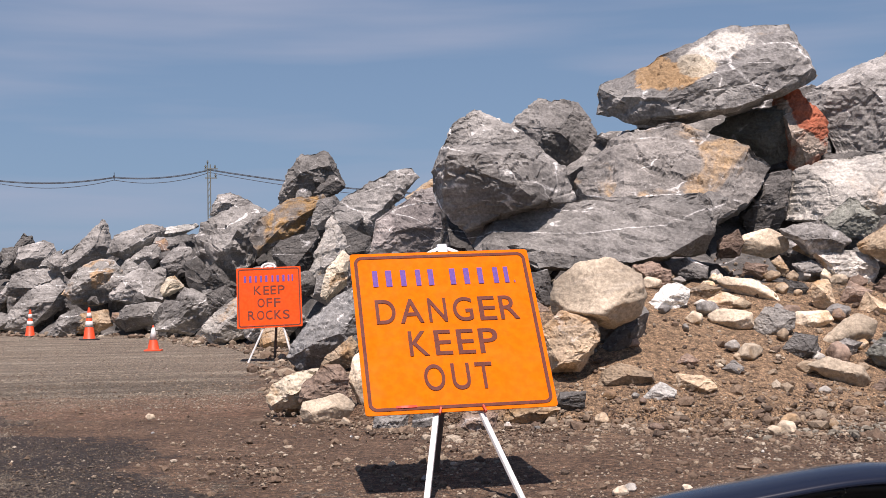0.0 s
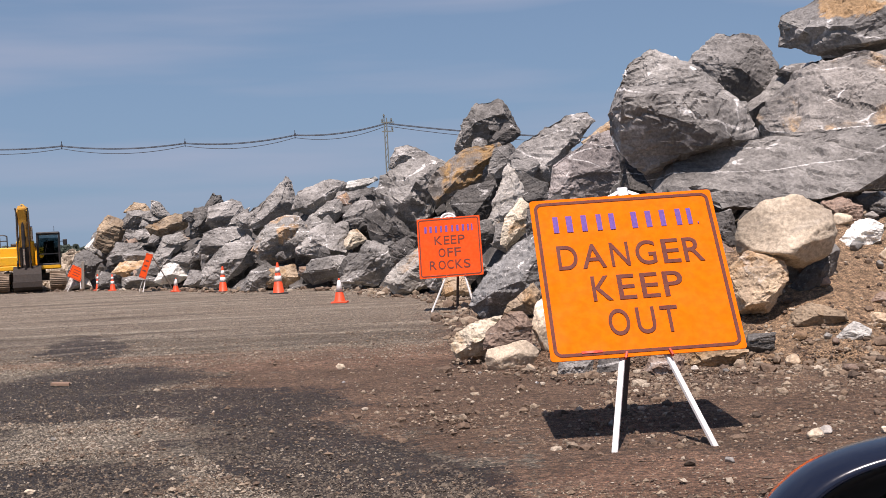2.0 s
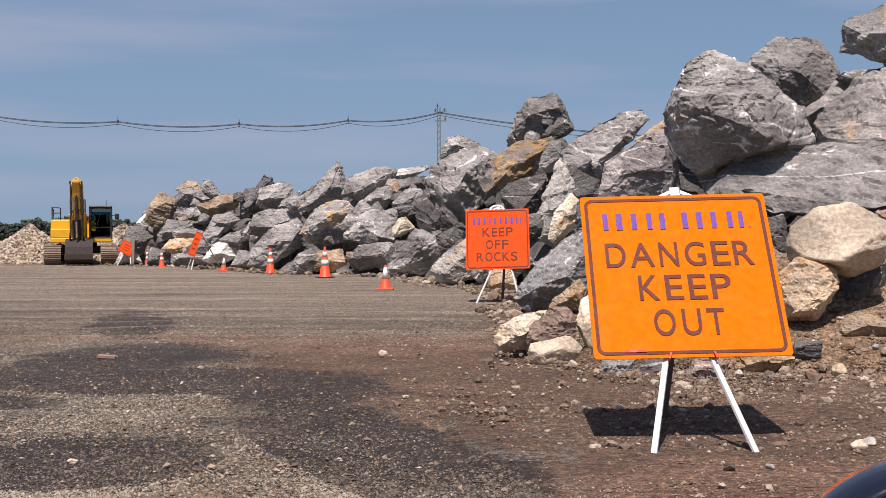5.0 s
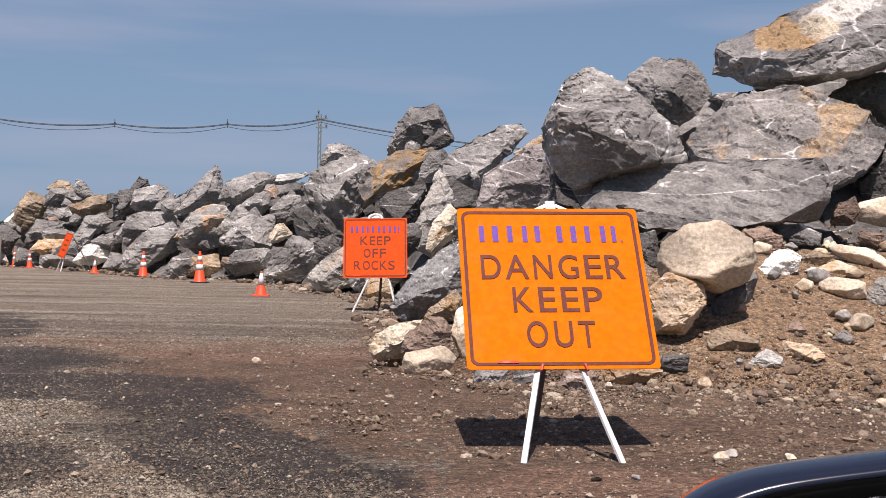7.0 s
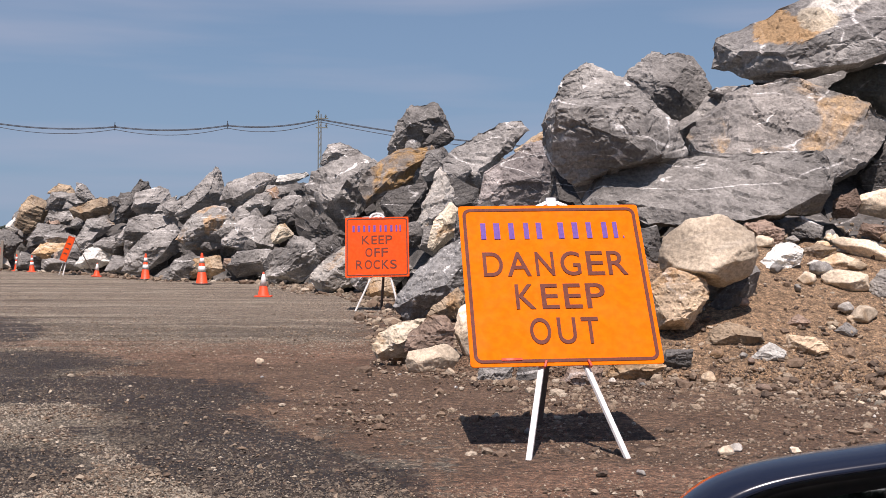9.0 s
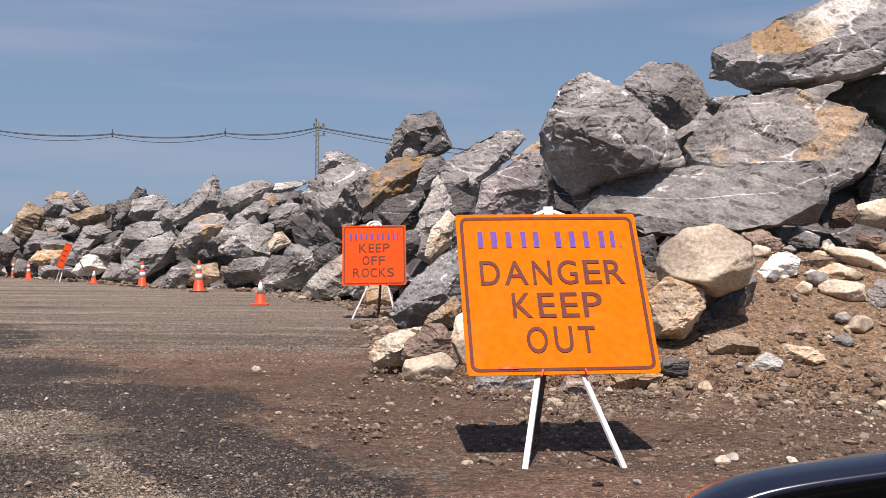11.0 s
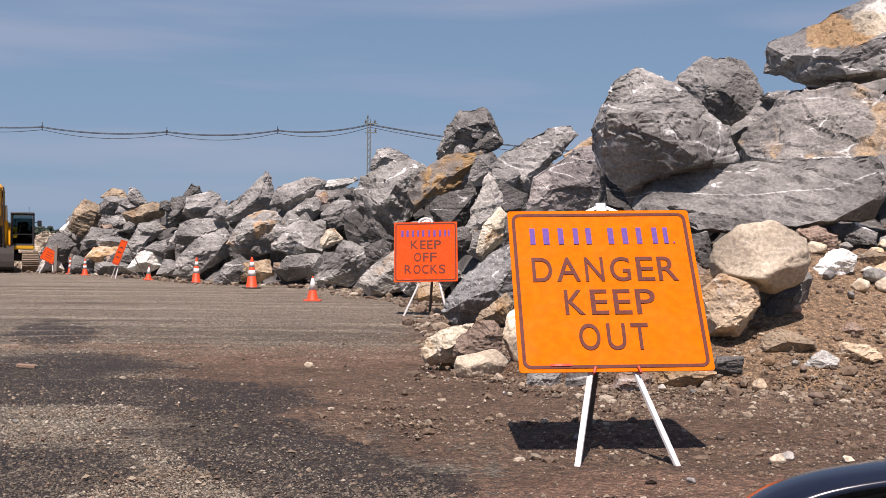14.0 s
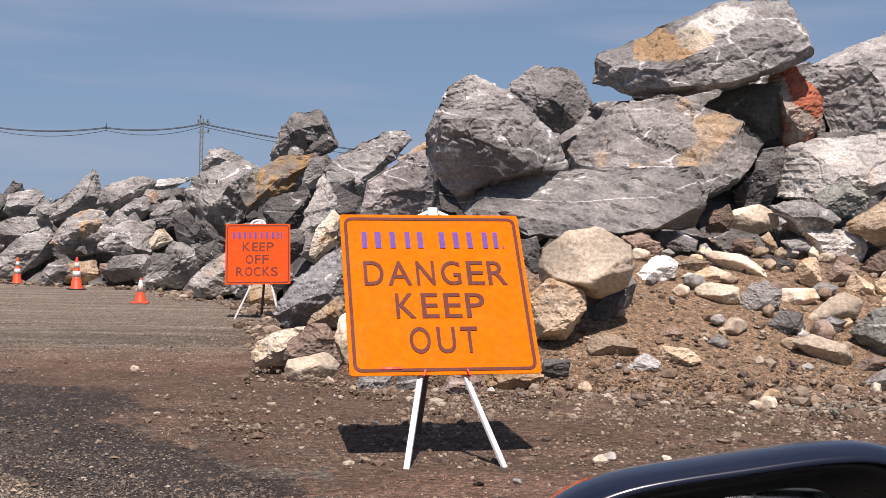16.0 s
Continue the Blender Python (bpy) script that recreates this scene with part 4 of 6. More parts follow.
boulder("white", (-19.44, 59.50, 2.08), 18.1, [(-143, 0.28), (-56, 0.33), (8, 0.25), (135, 0.16)], 110)
boulder("tan", (-18.09, 58.25, 2.59), 17.3, [(-124, 0.87), (-70, 0.76), (-22, 0.66), (12, 0.76), (70, 0.83), (139, 0.62), (162, 0.56)], 111)
boulder("light", (-16.01, 57.35, 3.18), 15.6, [(-92, 0.47), (-59, 0.53), (55, 0.68), (92, 0.44), (161, 0.91)], 112)
boulder("tan", (-17.18, 60.15, 3.84), 15.9, [(-94, 0.26), (33, 0.42), (79, 0.25), (133, 0.34)], 113)
boulder("dark", (-15.30, 57.35, 3.58), 14.9, [(-121, 0.34), (-69, 0.45), (36, 0.20), (77, 0.35), (172, 0.47)], 114)
boulder("grey", (-15.83, 55.95, 2.39), 15.8, [(-141, 0.64), (-102, 0.34), (-60, 0.39), (65, 0.40), (108, 0.30)], 115)
boulder("tan", (-14.40, 55.15, 2.76), 14.6, [(-156, 0.91), (-92, 0.55), (-72, 0.44), (-17, 0.86), (78, 0.59), (112, 0.38)], 116)
boulder("grey", (-16.47, 55.20, 1.61), 16.6, [(-126, 0.67), (-83, 0.40), (-59, 0.45), (23, 0.81), (88, 0.48), (142, 0.58)], 117)
boulder("tan", (-15.73, 53.60, 0.91), 16.4, [(-115, 0.49), (-83, 0.32), (-2, 0.88), (93, 0.30), (137, 0.54)], 118)
boulder("orange", (-13.78, 53.35, 1.92), 14.5, [(-86, 0.40), (-51, 0.39), (50, 0.60), (101, 0.40), (153, 0.49)], 119)
boulder("dark", (-16.79, 53.70, 0.42), 17.4, [(-93, 0.41), (4, 0.49), (79, 0.34), (169, 0.47)], 120)
boulder("light", (-14.05, 52.20, 1.10), 15.1, [(-160, 0.58), (-49, 0.21), (-22, 0.36), (88, 0.64), (142, 0.47)], 121)
boulder("white", (-13.08, 50.45, 0.70), 14.5, [(-128, 0.71), (-89, 0.49), (-58, 0.51), (30, 0.56), (106, 0.39), (149, 0.47)], 122)
boulder("grey", (-12.48, 50.55, 1.18), 13.9, [(-119, 0.35), (-47, 0.50), (29, 0.64), (106, 0.33), (119, 0.36)], 123)
boulder("light", (-10.46, 48.65, 1.83), 12.1, [(-106, 0.68), (-87, 0.58), (-7, 1.00), (82, 0.60), (110, 0.62), (162, 0.88)], 124)
boulder("light", (-11.56, 50.10, 1.68), 13.0, [(-104, 0.67), (-75, 0.44), (-40, 0.33), (43, 0.70), (117, 0.33), (153, 0.37)], 125)
boulder("grey", (-9.70, 44.80, 0.82), 12.2, [(-99, 0.76), (-52, 0.51), (-9, 0.89), (88, 0.76), (137, 0.57), (157, 0.69)], 126)
boulder("grey", (-11.39, 47.30, 0.39), 13.5, [(-99, 0.30), (12, 0.41), (88, 0.36), (152, 0.35)], 127)
boulder("dark", (-14.72, 51.85, 0.33), 15.8, [(-89, 0.27), (42, 0.47), (94, 0.29), (165, 0.78)], 128)
boulder("pale", (-18.85, 55.70, 0.44), 18.7, [(-87, 0.36), (23, 0.44), (110, 0.29), (154, 0.40)], 129)
boulder("dark", (-12.47, 53.95, 3.23), 13.0, [(-107, 0.89), (-47, 0.41), (-27, 0.34), (43, 0.88), (143, 0.17), (148, 0.19)], 130)
boulder("grey", (-15.53, 54.10, 1.36), 16.0, [(-158, 0.67), (-92, 0.38), (-15, 0.76), (73, 0.39), (101, 0.36)], 131)
# backing boulders; the dark ones paint shade into gaps behind the front
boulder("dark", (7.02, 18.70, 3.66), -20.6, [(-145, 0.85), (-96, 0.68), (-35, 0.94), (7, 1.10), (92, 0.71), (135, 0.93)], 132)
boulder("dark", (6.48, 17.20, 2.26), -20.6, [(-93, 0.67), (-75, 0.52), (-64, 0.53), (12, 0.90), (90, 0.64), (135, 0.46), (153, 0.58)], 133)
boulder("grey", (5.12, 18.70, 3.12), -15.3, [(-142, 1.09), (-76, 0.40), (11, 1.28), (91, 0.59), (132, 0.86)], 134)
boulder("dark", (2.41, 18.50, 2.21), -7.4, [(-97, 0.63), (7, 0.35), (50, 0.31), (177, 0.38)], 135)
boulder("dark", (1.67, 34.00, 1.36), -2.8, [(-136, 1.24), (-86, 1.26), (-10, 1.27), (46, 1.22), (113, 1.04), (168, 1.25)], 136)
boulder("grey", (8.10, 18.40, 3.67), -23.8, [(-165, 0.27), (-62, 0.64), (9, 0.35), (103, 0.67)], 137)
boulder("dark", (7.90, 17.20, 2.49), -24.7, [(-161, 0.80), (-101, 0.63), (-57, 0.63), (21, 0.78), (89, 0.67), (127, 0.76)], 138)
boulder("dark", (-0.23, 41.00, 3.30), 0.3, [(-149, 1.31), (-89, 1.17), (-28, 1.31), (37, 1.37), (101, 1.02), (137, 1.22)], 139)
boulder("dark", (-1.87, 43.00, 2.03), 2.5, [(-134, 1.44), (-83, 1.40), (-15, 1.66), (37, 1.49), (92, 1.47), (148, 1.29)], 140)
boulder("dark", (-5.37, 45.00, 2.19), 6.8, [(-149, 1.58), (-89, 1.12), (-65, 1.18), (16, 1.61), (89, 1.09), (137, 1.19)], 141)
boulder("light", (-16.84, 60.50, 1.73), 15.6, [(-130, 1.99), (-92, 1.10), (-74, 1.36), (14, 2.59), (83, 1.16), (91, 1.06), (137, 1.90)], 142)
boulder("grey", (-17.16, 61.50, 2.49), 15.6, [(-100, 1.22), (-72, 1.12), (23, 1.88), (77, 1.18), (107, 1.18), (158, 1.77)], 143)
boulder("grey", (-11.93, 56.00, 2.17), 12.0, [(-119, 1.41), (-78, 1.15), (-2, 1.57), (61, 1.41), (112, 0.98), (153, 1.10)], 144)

# boulders behind the front ones fill the pile, mostly darkened as painted gap shade
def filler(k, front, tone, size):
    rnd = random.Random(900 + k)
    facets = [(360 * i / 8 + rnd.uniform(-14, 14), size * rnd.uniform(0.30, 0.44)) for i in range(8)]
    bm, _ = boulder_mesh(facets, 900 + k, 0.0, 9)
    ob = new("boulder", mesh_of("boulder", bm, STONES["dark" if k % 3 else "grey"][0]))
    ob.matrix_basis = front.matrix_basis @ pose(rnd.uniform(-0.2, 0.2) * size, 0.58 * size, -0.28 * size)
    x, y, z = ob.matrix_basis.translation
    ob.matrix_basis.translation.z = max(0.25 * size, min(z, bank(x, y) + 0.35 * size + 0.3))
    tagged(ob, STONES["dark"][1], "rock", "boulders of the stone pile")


for k, (front, tone, size) in enumerate(list(PLACED)):
    if size > 0.75:
        filler(k, front, tone, size)

def wedge(k, a, b, tone):
    """A smaller stone caught between two boulders."""
    rnd = random.Random(2000 + k)
    size = 0.34 * min(a[2], b[2]) * rnd.uniform(0.8, 1.3)
    facets = [(60 * i + rnd.uniform(-20, 20), size * rnd.uniform(0.32, 0.56)) for i in range(6)]
    bm, _ = boulder_mesh(facets, 2000 + k, 0.0, 10)
    ob = new("boulder", mesh_of("boulder", bm, STONES[tone][0]))
    mid = (a[0].matrix_basis.translation + b[0].matrix_basis.translation) / 2
    ob.matrix_basis = Matrix.Translation(mid + Vector((rnd.uniform(-0.1, 0.1), -0.12 * size, 0.1 * size))) @ pose(0, 0, 0, 0, rnd.uniform(-30, 30), rnd.uniform(-30, 30))
    tagged(ob, STONES[tone][1], "rock", "boulders of the stone pile")


near_pairs = []
for i, a in enumerate(PLACED):
    for b in PLACED[i + 1:]:
        gap = (a[0].matrix_basis.translation - b[0].matrix_basis.translation).length
        if min(a[2], b[2]) > 0.7 and 0.36 * (a[2] + b[2]) < gap < 0.62 * (a[2] + b[2]) and a[0].matrix_basis.translation.y > 20:
            near_pairs.append((a, b))
for k, (a, b) in enumerate(near_pairs[:170]):
    wedge(k, a, b, ("grey", "light", "dark", "grey", "light", "brown", "dark")[k % 7])

# ---- loose stones ----
def pebble_stuff():
    m, n, l, b = node_set("loose_stone", 0.9)
    geo = n.new("ShaderNodeNewGeometry")
    ramp = n.new("ShaderNodeValToRGB")
    cols = ((0.0, (0.09, 0.066, 0.048)), (0.3, (0.155, 0.108, 0.074)), (0.55, (0.21, 0.15, 0.10)), (0.75, (0.25, 0.20, 0.145)), (0.92, (0.34, 0.27, 0.19)), (1.0, (0.47, 0.41, 0.32)))
    for i, (p, c) in enumerate(cols):
        e = ramp.color_ramp.elements[i] if i < 2 else ramp.color_ramp.elements.new(p)
        e.position, e.color = p, (*c, 1)
    l.new(geo.outputs["Random Per Island"], ramp.inputs["Fac"])
    tc = n.new("ShaderNodeTexCoord")
    grit = tex_noise(n, l, tc.outputs["Object"], 60, 5, 0.7)
    q = n.new("ShaderNodeVectorMath")
    q.operation = "SCALE"
    l.new(ramp.outputs["Color"], q.inputs[0])
    l.new(span(n, l, grit, 0.3, 0.7, 0.65, 1.3), q.inputs["Scale"])
    l.new(q.outputs[0], b.inputs["Base Color"])
    relief(n, l, b, grit, 0.5, 0.01)
    return m


def crushed_stuff(name, lo, hi):
    m, n, l, b = node_set(name, 0.9)
    geo = n.new("ShaderNodeNewGeometry")
    l.new(blend(n, l, geo.outputs["Random Per Island"], lo, hi), b.inputs["Base Color"])
    return m


PEBBLE = pebble_stuff()
OCTA_V = np.array([(1, 0, 0), (-1, 0, 0), (0, 1, 0), (0, -1, 0), (0, 0, 1), (0, 0, -1)], float)
OCTA_F = np.array([(0, 2, 4), (2, 1, 4), (1, 3, 4), (3, 0, 4), (2, 0, 5), (1, 2, 5), (3, 1, 5), (0, 3, 5)])
bm0 = bmesh.new()
bmesh.ops.create_icosphere(bm0, subdivisions=1, radius=1)
ICO_V, ICO_F = np.array([v.co for v in bm0.verts]), np.array([[v.index for v in f.verts] for f in bm0.faces])
bm0.free()


def scatter(name, places, sizes, label, material, verts, faces, rng, flat=0.6, smooth=False):
    """Many small stones as one mesh."""
    k, nv = len(places), len(verts)
    ang = rng.uniform(0, 2 * np.pi, k)
    shape = verts[None] * (1 + rng.uniform(-0.28, 0.28, (k, nv, 1)))
    shape = shape * np.stack([rng.uniform(0.75, 1.35, k), rng.uniform(0.6, 1.0, k), rng.uniform(0.45, 0.85, k) * flat / 0.6], -1)[:, None, :]
    tip = rng.uniform(-0.5, 0.5, k)
    y, z = shape[..., 1], shape[..., 2]
    shape = np.stack([shape[..., 0], y * np.cos(tip)[:, None] - z * np.sin(tip)[:, None], y * np.sin(tip)[:, None] + z * np.cos(tip)[:, None]], -1)
    c, s = np.cos(ang)[:, None], np.sin(ang)[:, None]
    shape = np.stack([shape[..., 0] * c - shape[..., 1] * s, shape[..., 0] * s + shape[..., 1] * c, shape[..., 2]], -1)
    pts = (shape * np.asarray(sizes)[:, None, None] + np.asarray(places)[:, None, :]).reshape(-1, 3)
    fac = (faces[None] + (np.arange(k) * nv)[:, None, None]).reshape(-1, 3)
    me = bpy.data.meshes.new(name)
    me.from_pydata(pts.tolist(), [], fac.tolist())
    me.materials.append(material)
    if smooth:
        me.polygons.foreach_set("use_smooth", [True] * len(me.polygons))
    return tagged(new(name, me), label, "gravel", kind="stuff")


def top_of(x, y):
    return max(land(x, y), bank(x, y) + 0.05 * noise.noise(Vector((x, y, 3)) * 1.6))


rng = np.random.default_rng(4)
spots, sizes = [], []
while len(spots) < 42000:
    y = 5.6 + 13 * rng.random() ** 2.0
    x = rng.uniform(-0.55, 0.52) * y * 0.98
    clump = noise.noise(Vector((x, y, 0)) * 0.9) + 0.6 * noise.noise(Vector((x, y, 5)) * 2.5)
    if rng.random() > (0.45 + 0.75 * clump) * (0.4 if on_mud(x, y) else 1.0) or (in_wet(x, y) and rng.random() < 0.8):
        continue
    s = 0.0040 * (1 + rng.pareto(2.6)) * (0.75 + 0.035 * y)
    s = min(s, 0.024)
    spots.append((x, y, top_of(x, y) + 0.1 * s))
    sizes.append(s)
scatter("gravel", spots, sizes, "small loose pebbles and gravel on the earth", PEBBLE, OCTA_V, OCTA_F, rng)
PALE_GRAVEL = crushed_stuff("pale_gravel", (0.13, 0.11, 0.08), (0.40, 0.35, 0.27))
spots, sizes = [], []
while len(spots) < 34000:
    y = 5.7 + 11 * rng.random() ** 1.8
    x = rng.uniform(-0.56, -0.02) * y
    if rng.random() > 0.42 + 0.9 * noise.noise(Vector((x, y, 8)) * 0.7) or on_mud(x, y) or (in_wet(x, y) and rng.random() < 0.9):
        continue
    s = min(0.016, 0.0045 * (1 + rng.pareto(3.0)))
    spots.append((x, y, land(x, y) + 0.1 * s))
    sizes.append(s)
scatter("gravel", spots, sizes, "pale fine gravel strewn over the muddy yard", PALE_GRAVEL, OCTA_V, OCTA_F, rng)
# dark wet stones in the muddy patches
WET_GRAVEL = crushed_stuff("wet_gravel", (0.022, 0.016, 0.012), (0.17, 0.14, 0.105))
spots, sizes = [], []
while len(spots) < 20000:
    y = 5.7 + 11 * rng.random() ** 1.8
    x = rng.uniform(-0.56, 0.1) * y
    if not in_wet(x, y) or rng.random() > 0.55 + 0.8 * noise.noise(Vector((x, y, 4)) * 1.2):
        continue
    s = min(0.018, 0.0055 * (1 + rng.pareto(3.0)))
    spots.append((x, y, land(x, y) + 0.1 * s))
    sizes.append(s)
scatter("gravel", spots, sizes, "dark wet gravel in the muddy patches", WET_GRAVEL, OCTA_V, OCTA_F, rng)
# broken stone trodden into the earth before the bank
spots, sizes = [], []
while len(spots) < 11000:
    x, y = rng.uniform(-2.0, 6.5), rng.uniform(6.6, 12.2)
    if rng.random() > min(1, max(0, (x + 1.9) / 3.2)) ** 1.6 or toe_distance(x, y) > 0.6 or rng.random() > (0.5 + 0.9 * noise.noise(Vector((x, y, 6)) * 1.1)) * min(1, max(0.08, (y - 6.6 - 0.5 * max(0, 1 - x)) / 2.0)):
        continue
    s = min(0.045, 0.0065 * (1 + rng.pareto(2.1)))
    spots.append((x, y, top_of(x, y) + 0.15 * s))
    sizes.append(s)
scatter("rubble", spots, sizes, "small broken stones trodden into the brown earth", PEBBLE, ICO_V, ICO_F, rng)
spots, sizes = [], []
while len(spots) < 9000:
    y = 14 + 46 * rng.random()
    x = rng.uniform(-0.56, 0.1) * y
    if toe_distance(x, y) > -0.1 or rng.random() > 0.5 + noise.noise(Vector((x, y, 2)) * 0.3):
        continue
    s = rng.uniform(0.008, 0.022)
    spots.append((x, y, land(x, y) + 0.1 * s))
    sizes.append(s)
scatter("gravel", spots, sizes, "grey loose gravel on the far yard", PEBBLE, OCTA_V, OCTA_F, rng)
# rubble at the foot of the pile and on the bank
spots, sizes = [], []
while len(spots) < 2600:
    x, y = rng.uniform(-1.6, 9), rng.uniform(8.6, 16.5)
    d = toe_distance(x, y)
    if d < -1.9 or (x < 0.8 and d < -0.35) or rng.random() > math.exp(-((d - 0.3) / 1.3) ** 2) + 0.18:
        continue
    s = min(0.085, 0.016 * (1 + rng.pareto(2.2)))
    spots.append((x, y, top_of(x, y) + 0.25 * s))
    sizes.append(s)
scatter("rubble", spots, sizes, "broken stone rubble on the earth bank", PEBBLE, ICO_V, ICO_F, rng)
spots, sizes = [], []
while len(spots) < 1500:
    y = rng.uniform(15, 60)
    x = rng.uniform(-0.5, 0.1) * y
    d = toe_distance(x, y)
    if not -0.9 < d < 0.9:
        continue
    s = min(0.13, 0.03 * (1 + rng.pareto(2.2)))
    spots.append((x, y, 0.3 * s))
    sizes.append(s)
scatter("rubble", spots, sizes, "grey stone rubble at the foot of the boulders", PEBBLE, ICO_V, ICO_F, rng)

spots, sizes = [], []
while len(spots) < 900:
    x, y = rng.uniform(3.2, 7.5), rng.uniform(8.9, 11.0)
    if rng.random() > 1.1 - math.hypot((x - 5.7) / 2.0, (y - 10.1) / 0.8):
        continue
    s = min(0.05, 0.011 * (1 + rng.pareto(2.4)))
    spots.append((x, y, top_of(x, y) + 0.2 * s))
    sizes.append(s)
GREY_CRUSHED = crushed_stuff("grey_crushed_stone", (0.15, 0.135, 0.105), (0.30, 0.275, 0.22))
scatter("crushed_stone", spots, sizes, "grey crushed stone spread on the earth", GREY_CRUSHED, ICO_V, ICO_F, rng)

# single stones that lie on the yard and the bank
def field_stone(x, y, wide, tone, seed, tall=0.45):
    rnd = random.Random(seed)
    facets = [(360 * i / 7 + rnd.uniform(-12, 12), wide / 2 * (rnd.uniform(0.85, 1.0) if abs(math.sin(6.283 * i / 7)) < 0.6 else tall * rnd.uniform(0.8, 1.1))) for i in range(7)]
    bm, _ = boulder_mesh(facets, seed, 0.3, 9)
    ob = new("field_stone", mesh_of("field_stone", bm, STONES[tone][0], True))
    ob.matrix_basis = pose(x, y, top_of(x, y) + 0.25 * tall * wide, 0, 0, rnd.uniform(0, 360))
    return tagged(ob, "loose " + STONES[tone][1].split(" ")[0] + " field stone lying on the earth", "stone", "loose field stones")


field_stone(-1.63, 12.89, 0.11, "granite", 501, 0.7)
field_stone(1.89, 7.37, 0.15, "granite", 502, 0.55)
field_stone(1.97, 7.50, 0.24, "pale", 503, 0.3)
field_stone(2.32, 7.42, 0.12, "granite", 504, 0.5)
field_stone(4.25, 10.55, 0.22, "pale", 505, 0.4)
field_stone(3.05, 10.6, 0.20, "brown", 506, 0.5)
rs = random.Random(77)
for k in range(95):
    x, y = rs.uniform(0.2, 8.5), rs.uniform(9.2, 14.8)
    d = toe_distance(x, y)
    if d < -1.3:
        continue
    field_stone(x, y, rs.choice((0.10, 0.12, 0.15, 0.18, 0.24)), rs.choice(("tan", "brown", "tan", "granite", "pale", "tan")), 520 + k, rs.uniform(0.4, 0.7))
for k in range(80):
    x, y = rs.uniform(3.9, 9.0), rs.uniform(12.6, 15.3)
    field_stone(x, y, rs.choice((0.18, 0.24, 0.3, 0.36)), rs.choice(("tan", "brown", "light", "granite", "pale", "tan", "granite")), 700 + k, rs.uniform(0.45, 0.75))
for k in range(16):
    y = rs.uniform(6.3, 12)
    field_stone(rs.uniform(-0.4, 0.45) * y, y, rs.uniform(0.05, 0.09), rs.choice(("pale", "granite", "grey")), 640 + k, 0.5)
BRICK = plain("brown_brick", (0.30, 0.20, 0.14), 0.9, 0, 0.4, 20, bump=0.4)
brick = new("brick", mesh_of("brick", box(bmesh.new(), (0.19, 0.1, 0.035), bevel=0.006), BRICK))
brick.matrix_basis = pose(-4.53, 12.63, land(-4.53, 12.63) + 0.02, 0, 4, 8)
tagged(brick, "worn brown brick lying on the muddy ground", "brick")

# ---- traffic cones ----
CONE_ORANGE = plain("cone_orange", (0.85, 0.085, 0.02), 0.5, 0, 0.2, 8)
CONE_WHITE = plain("cone_white_band", (0.82, 0.80, 0.77), 0.4, 0, 0.15, 8)
RUBBER = plain("black_rubber", (0.03, 0.03, 0.03), 0.8, 0, 0.4, 10)


def ring_band(r1, z1, r2, z2, out, sides=24):
    bm = bmesh.new()
    rings = [[bm.verts.new((r * math.cos(6.28318 * i / sides), r * math.sin(6.28318 * i / sides), z)) for i in range(sides)] for r, z in ((r1, z1), (r1 + out, z1), (r2 + out, z2), (r2, z2))]
    for a, b in zip(rings, rings[1:] + rings[:1]):
        for i in range(sides):
            bm.faces.new((a[i], a[(i + 1) % sides], b[(i + 1) % sides], b[i]))
    bmesh.ops.recalc_face_normals(bm, faces=bm.faces)
    return bm


def traffic_cone(m, tall, wide, bands, black_base, label):
    cone = base("traffic_cone", m, label, "traffic cone", "traffic cones along the pile")
    r0, r1 = wide * 0.34, tall * 0.035
    bm = bmesh.new()
    prof = [(r0 * 1.12, 0.03), (r0, 0.05), (r1, tall - 0.02), (r1 * 0.8, tall), (r1 * 0.55, tall - 0.02)]
    rings = [[bm.verts.new((r * math.cos(6.28318 * i / 24), r * math.sin(6.28318 * i / 24), z)) for i in range(24)] for r, z in prof]
    for a, b in zip(rings, rings[1:]):
        for i in range(24):
            bm.faces.new((a[i], a[(i + 1) % 24], b[(i + 1) % 24], b[i]))
    bm.faces.new(rings[-1])
    part("body", bm, CONE_ORANGE, cone, smooth=True)
    part("foot", box(bmesh.new(), (wide, wide, 0.04), (0, 0, 0.02), bevel=0.012), RUBBER if black_base else CONE_ORANGE, cone, "black rubber foot" if black_base else "")
    for z0, z1 in bands:
        at = [r0 + (r1 - r0) * (z * tall - 0.05) / (tall - 0.07) for z in (z0, z1)]
        part("reflective_band", ring_band(at[0], z0 * tall, at[1], z1 * tall, 0.004), CONE_WHITE, cone, "white reflective band", True)
    return cone


TWO = ((0.40, 0.58), (0.68, 0.84))
traffic_cone(pose(-3.62, 29.38, land(-3.62, 29.38)), 0.60, 0.40, ((0.45, 0.92),), False, "short orange traffic cone with one wide white band")
traffic_cone(pose(-6.54, 37.79, 0, 0, 0, 20), 0.97, 0.52, TWO, True, "tall orange traffic cone with two white bands and black foot")
traffic_cone(pose(-9.22, 42.15, 0, 0, 1, 50), 0.90, 0.46, TWO, True, "tall orange traffic cone with two white bands and black foot")
traffic_cone(pose(-11.79, 45.69, 0, 0, 3, 10), 0.52, 0.36, ((0.45, 0.92),), False, "small orange traffic cone with a pale top")
traffic_cone(pose(-16.13, 52.0, 0, 0, 0, 10), 0.72, 0.36, TWO, False, "orange traffic cone with two white bands")
traffic_cone(pose(-17.32, 53.77, 0, 0, -1, 35), 0.74, 0.36, TWO, False, "orange traffic cone with two white bands")

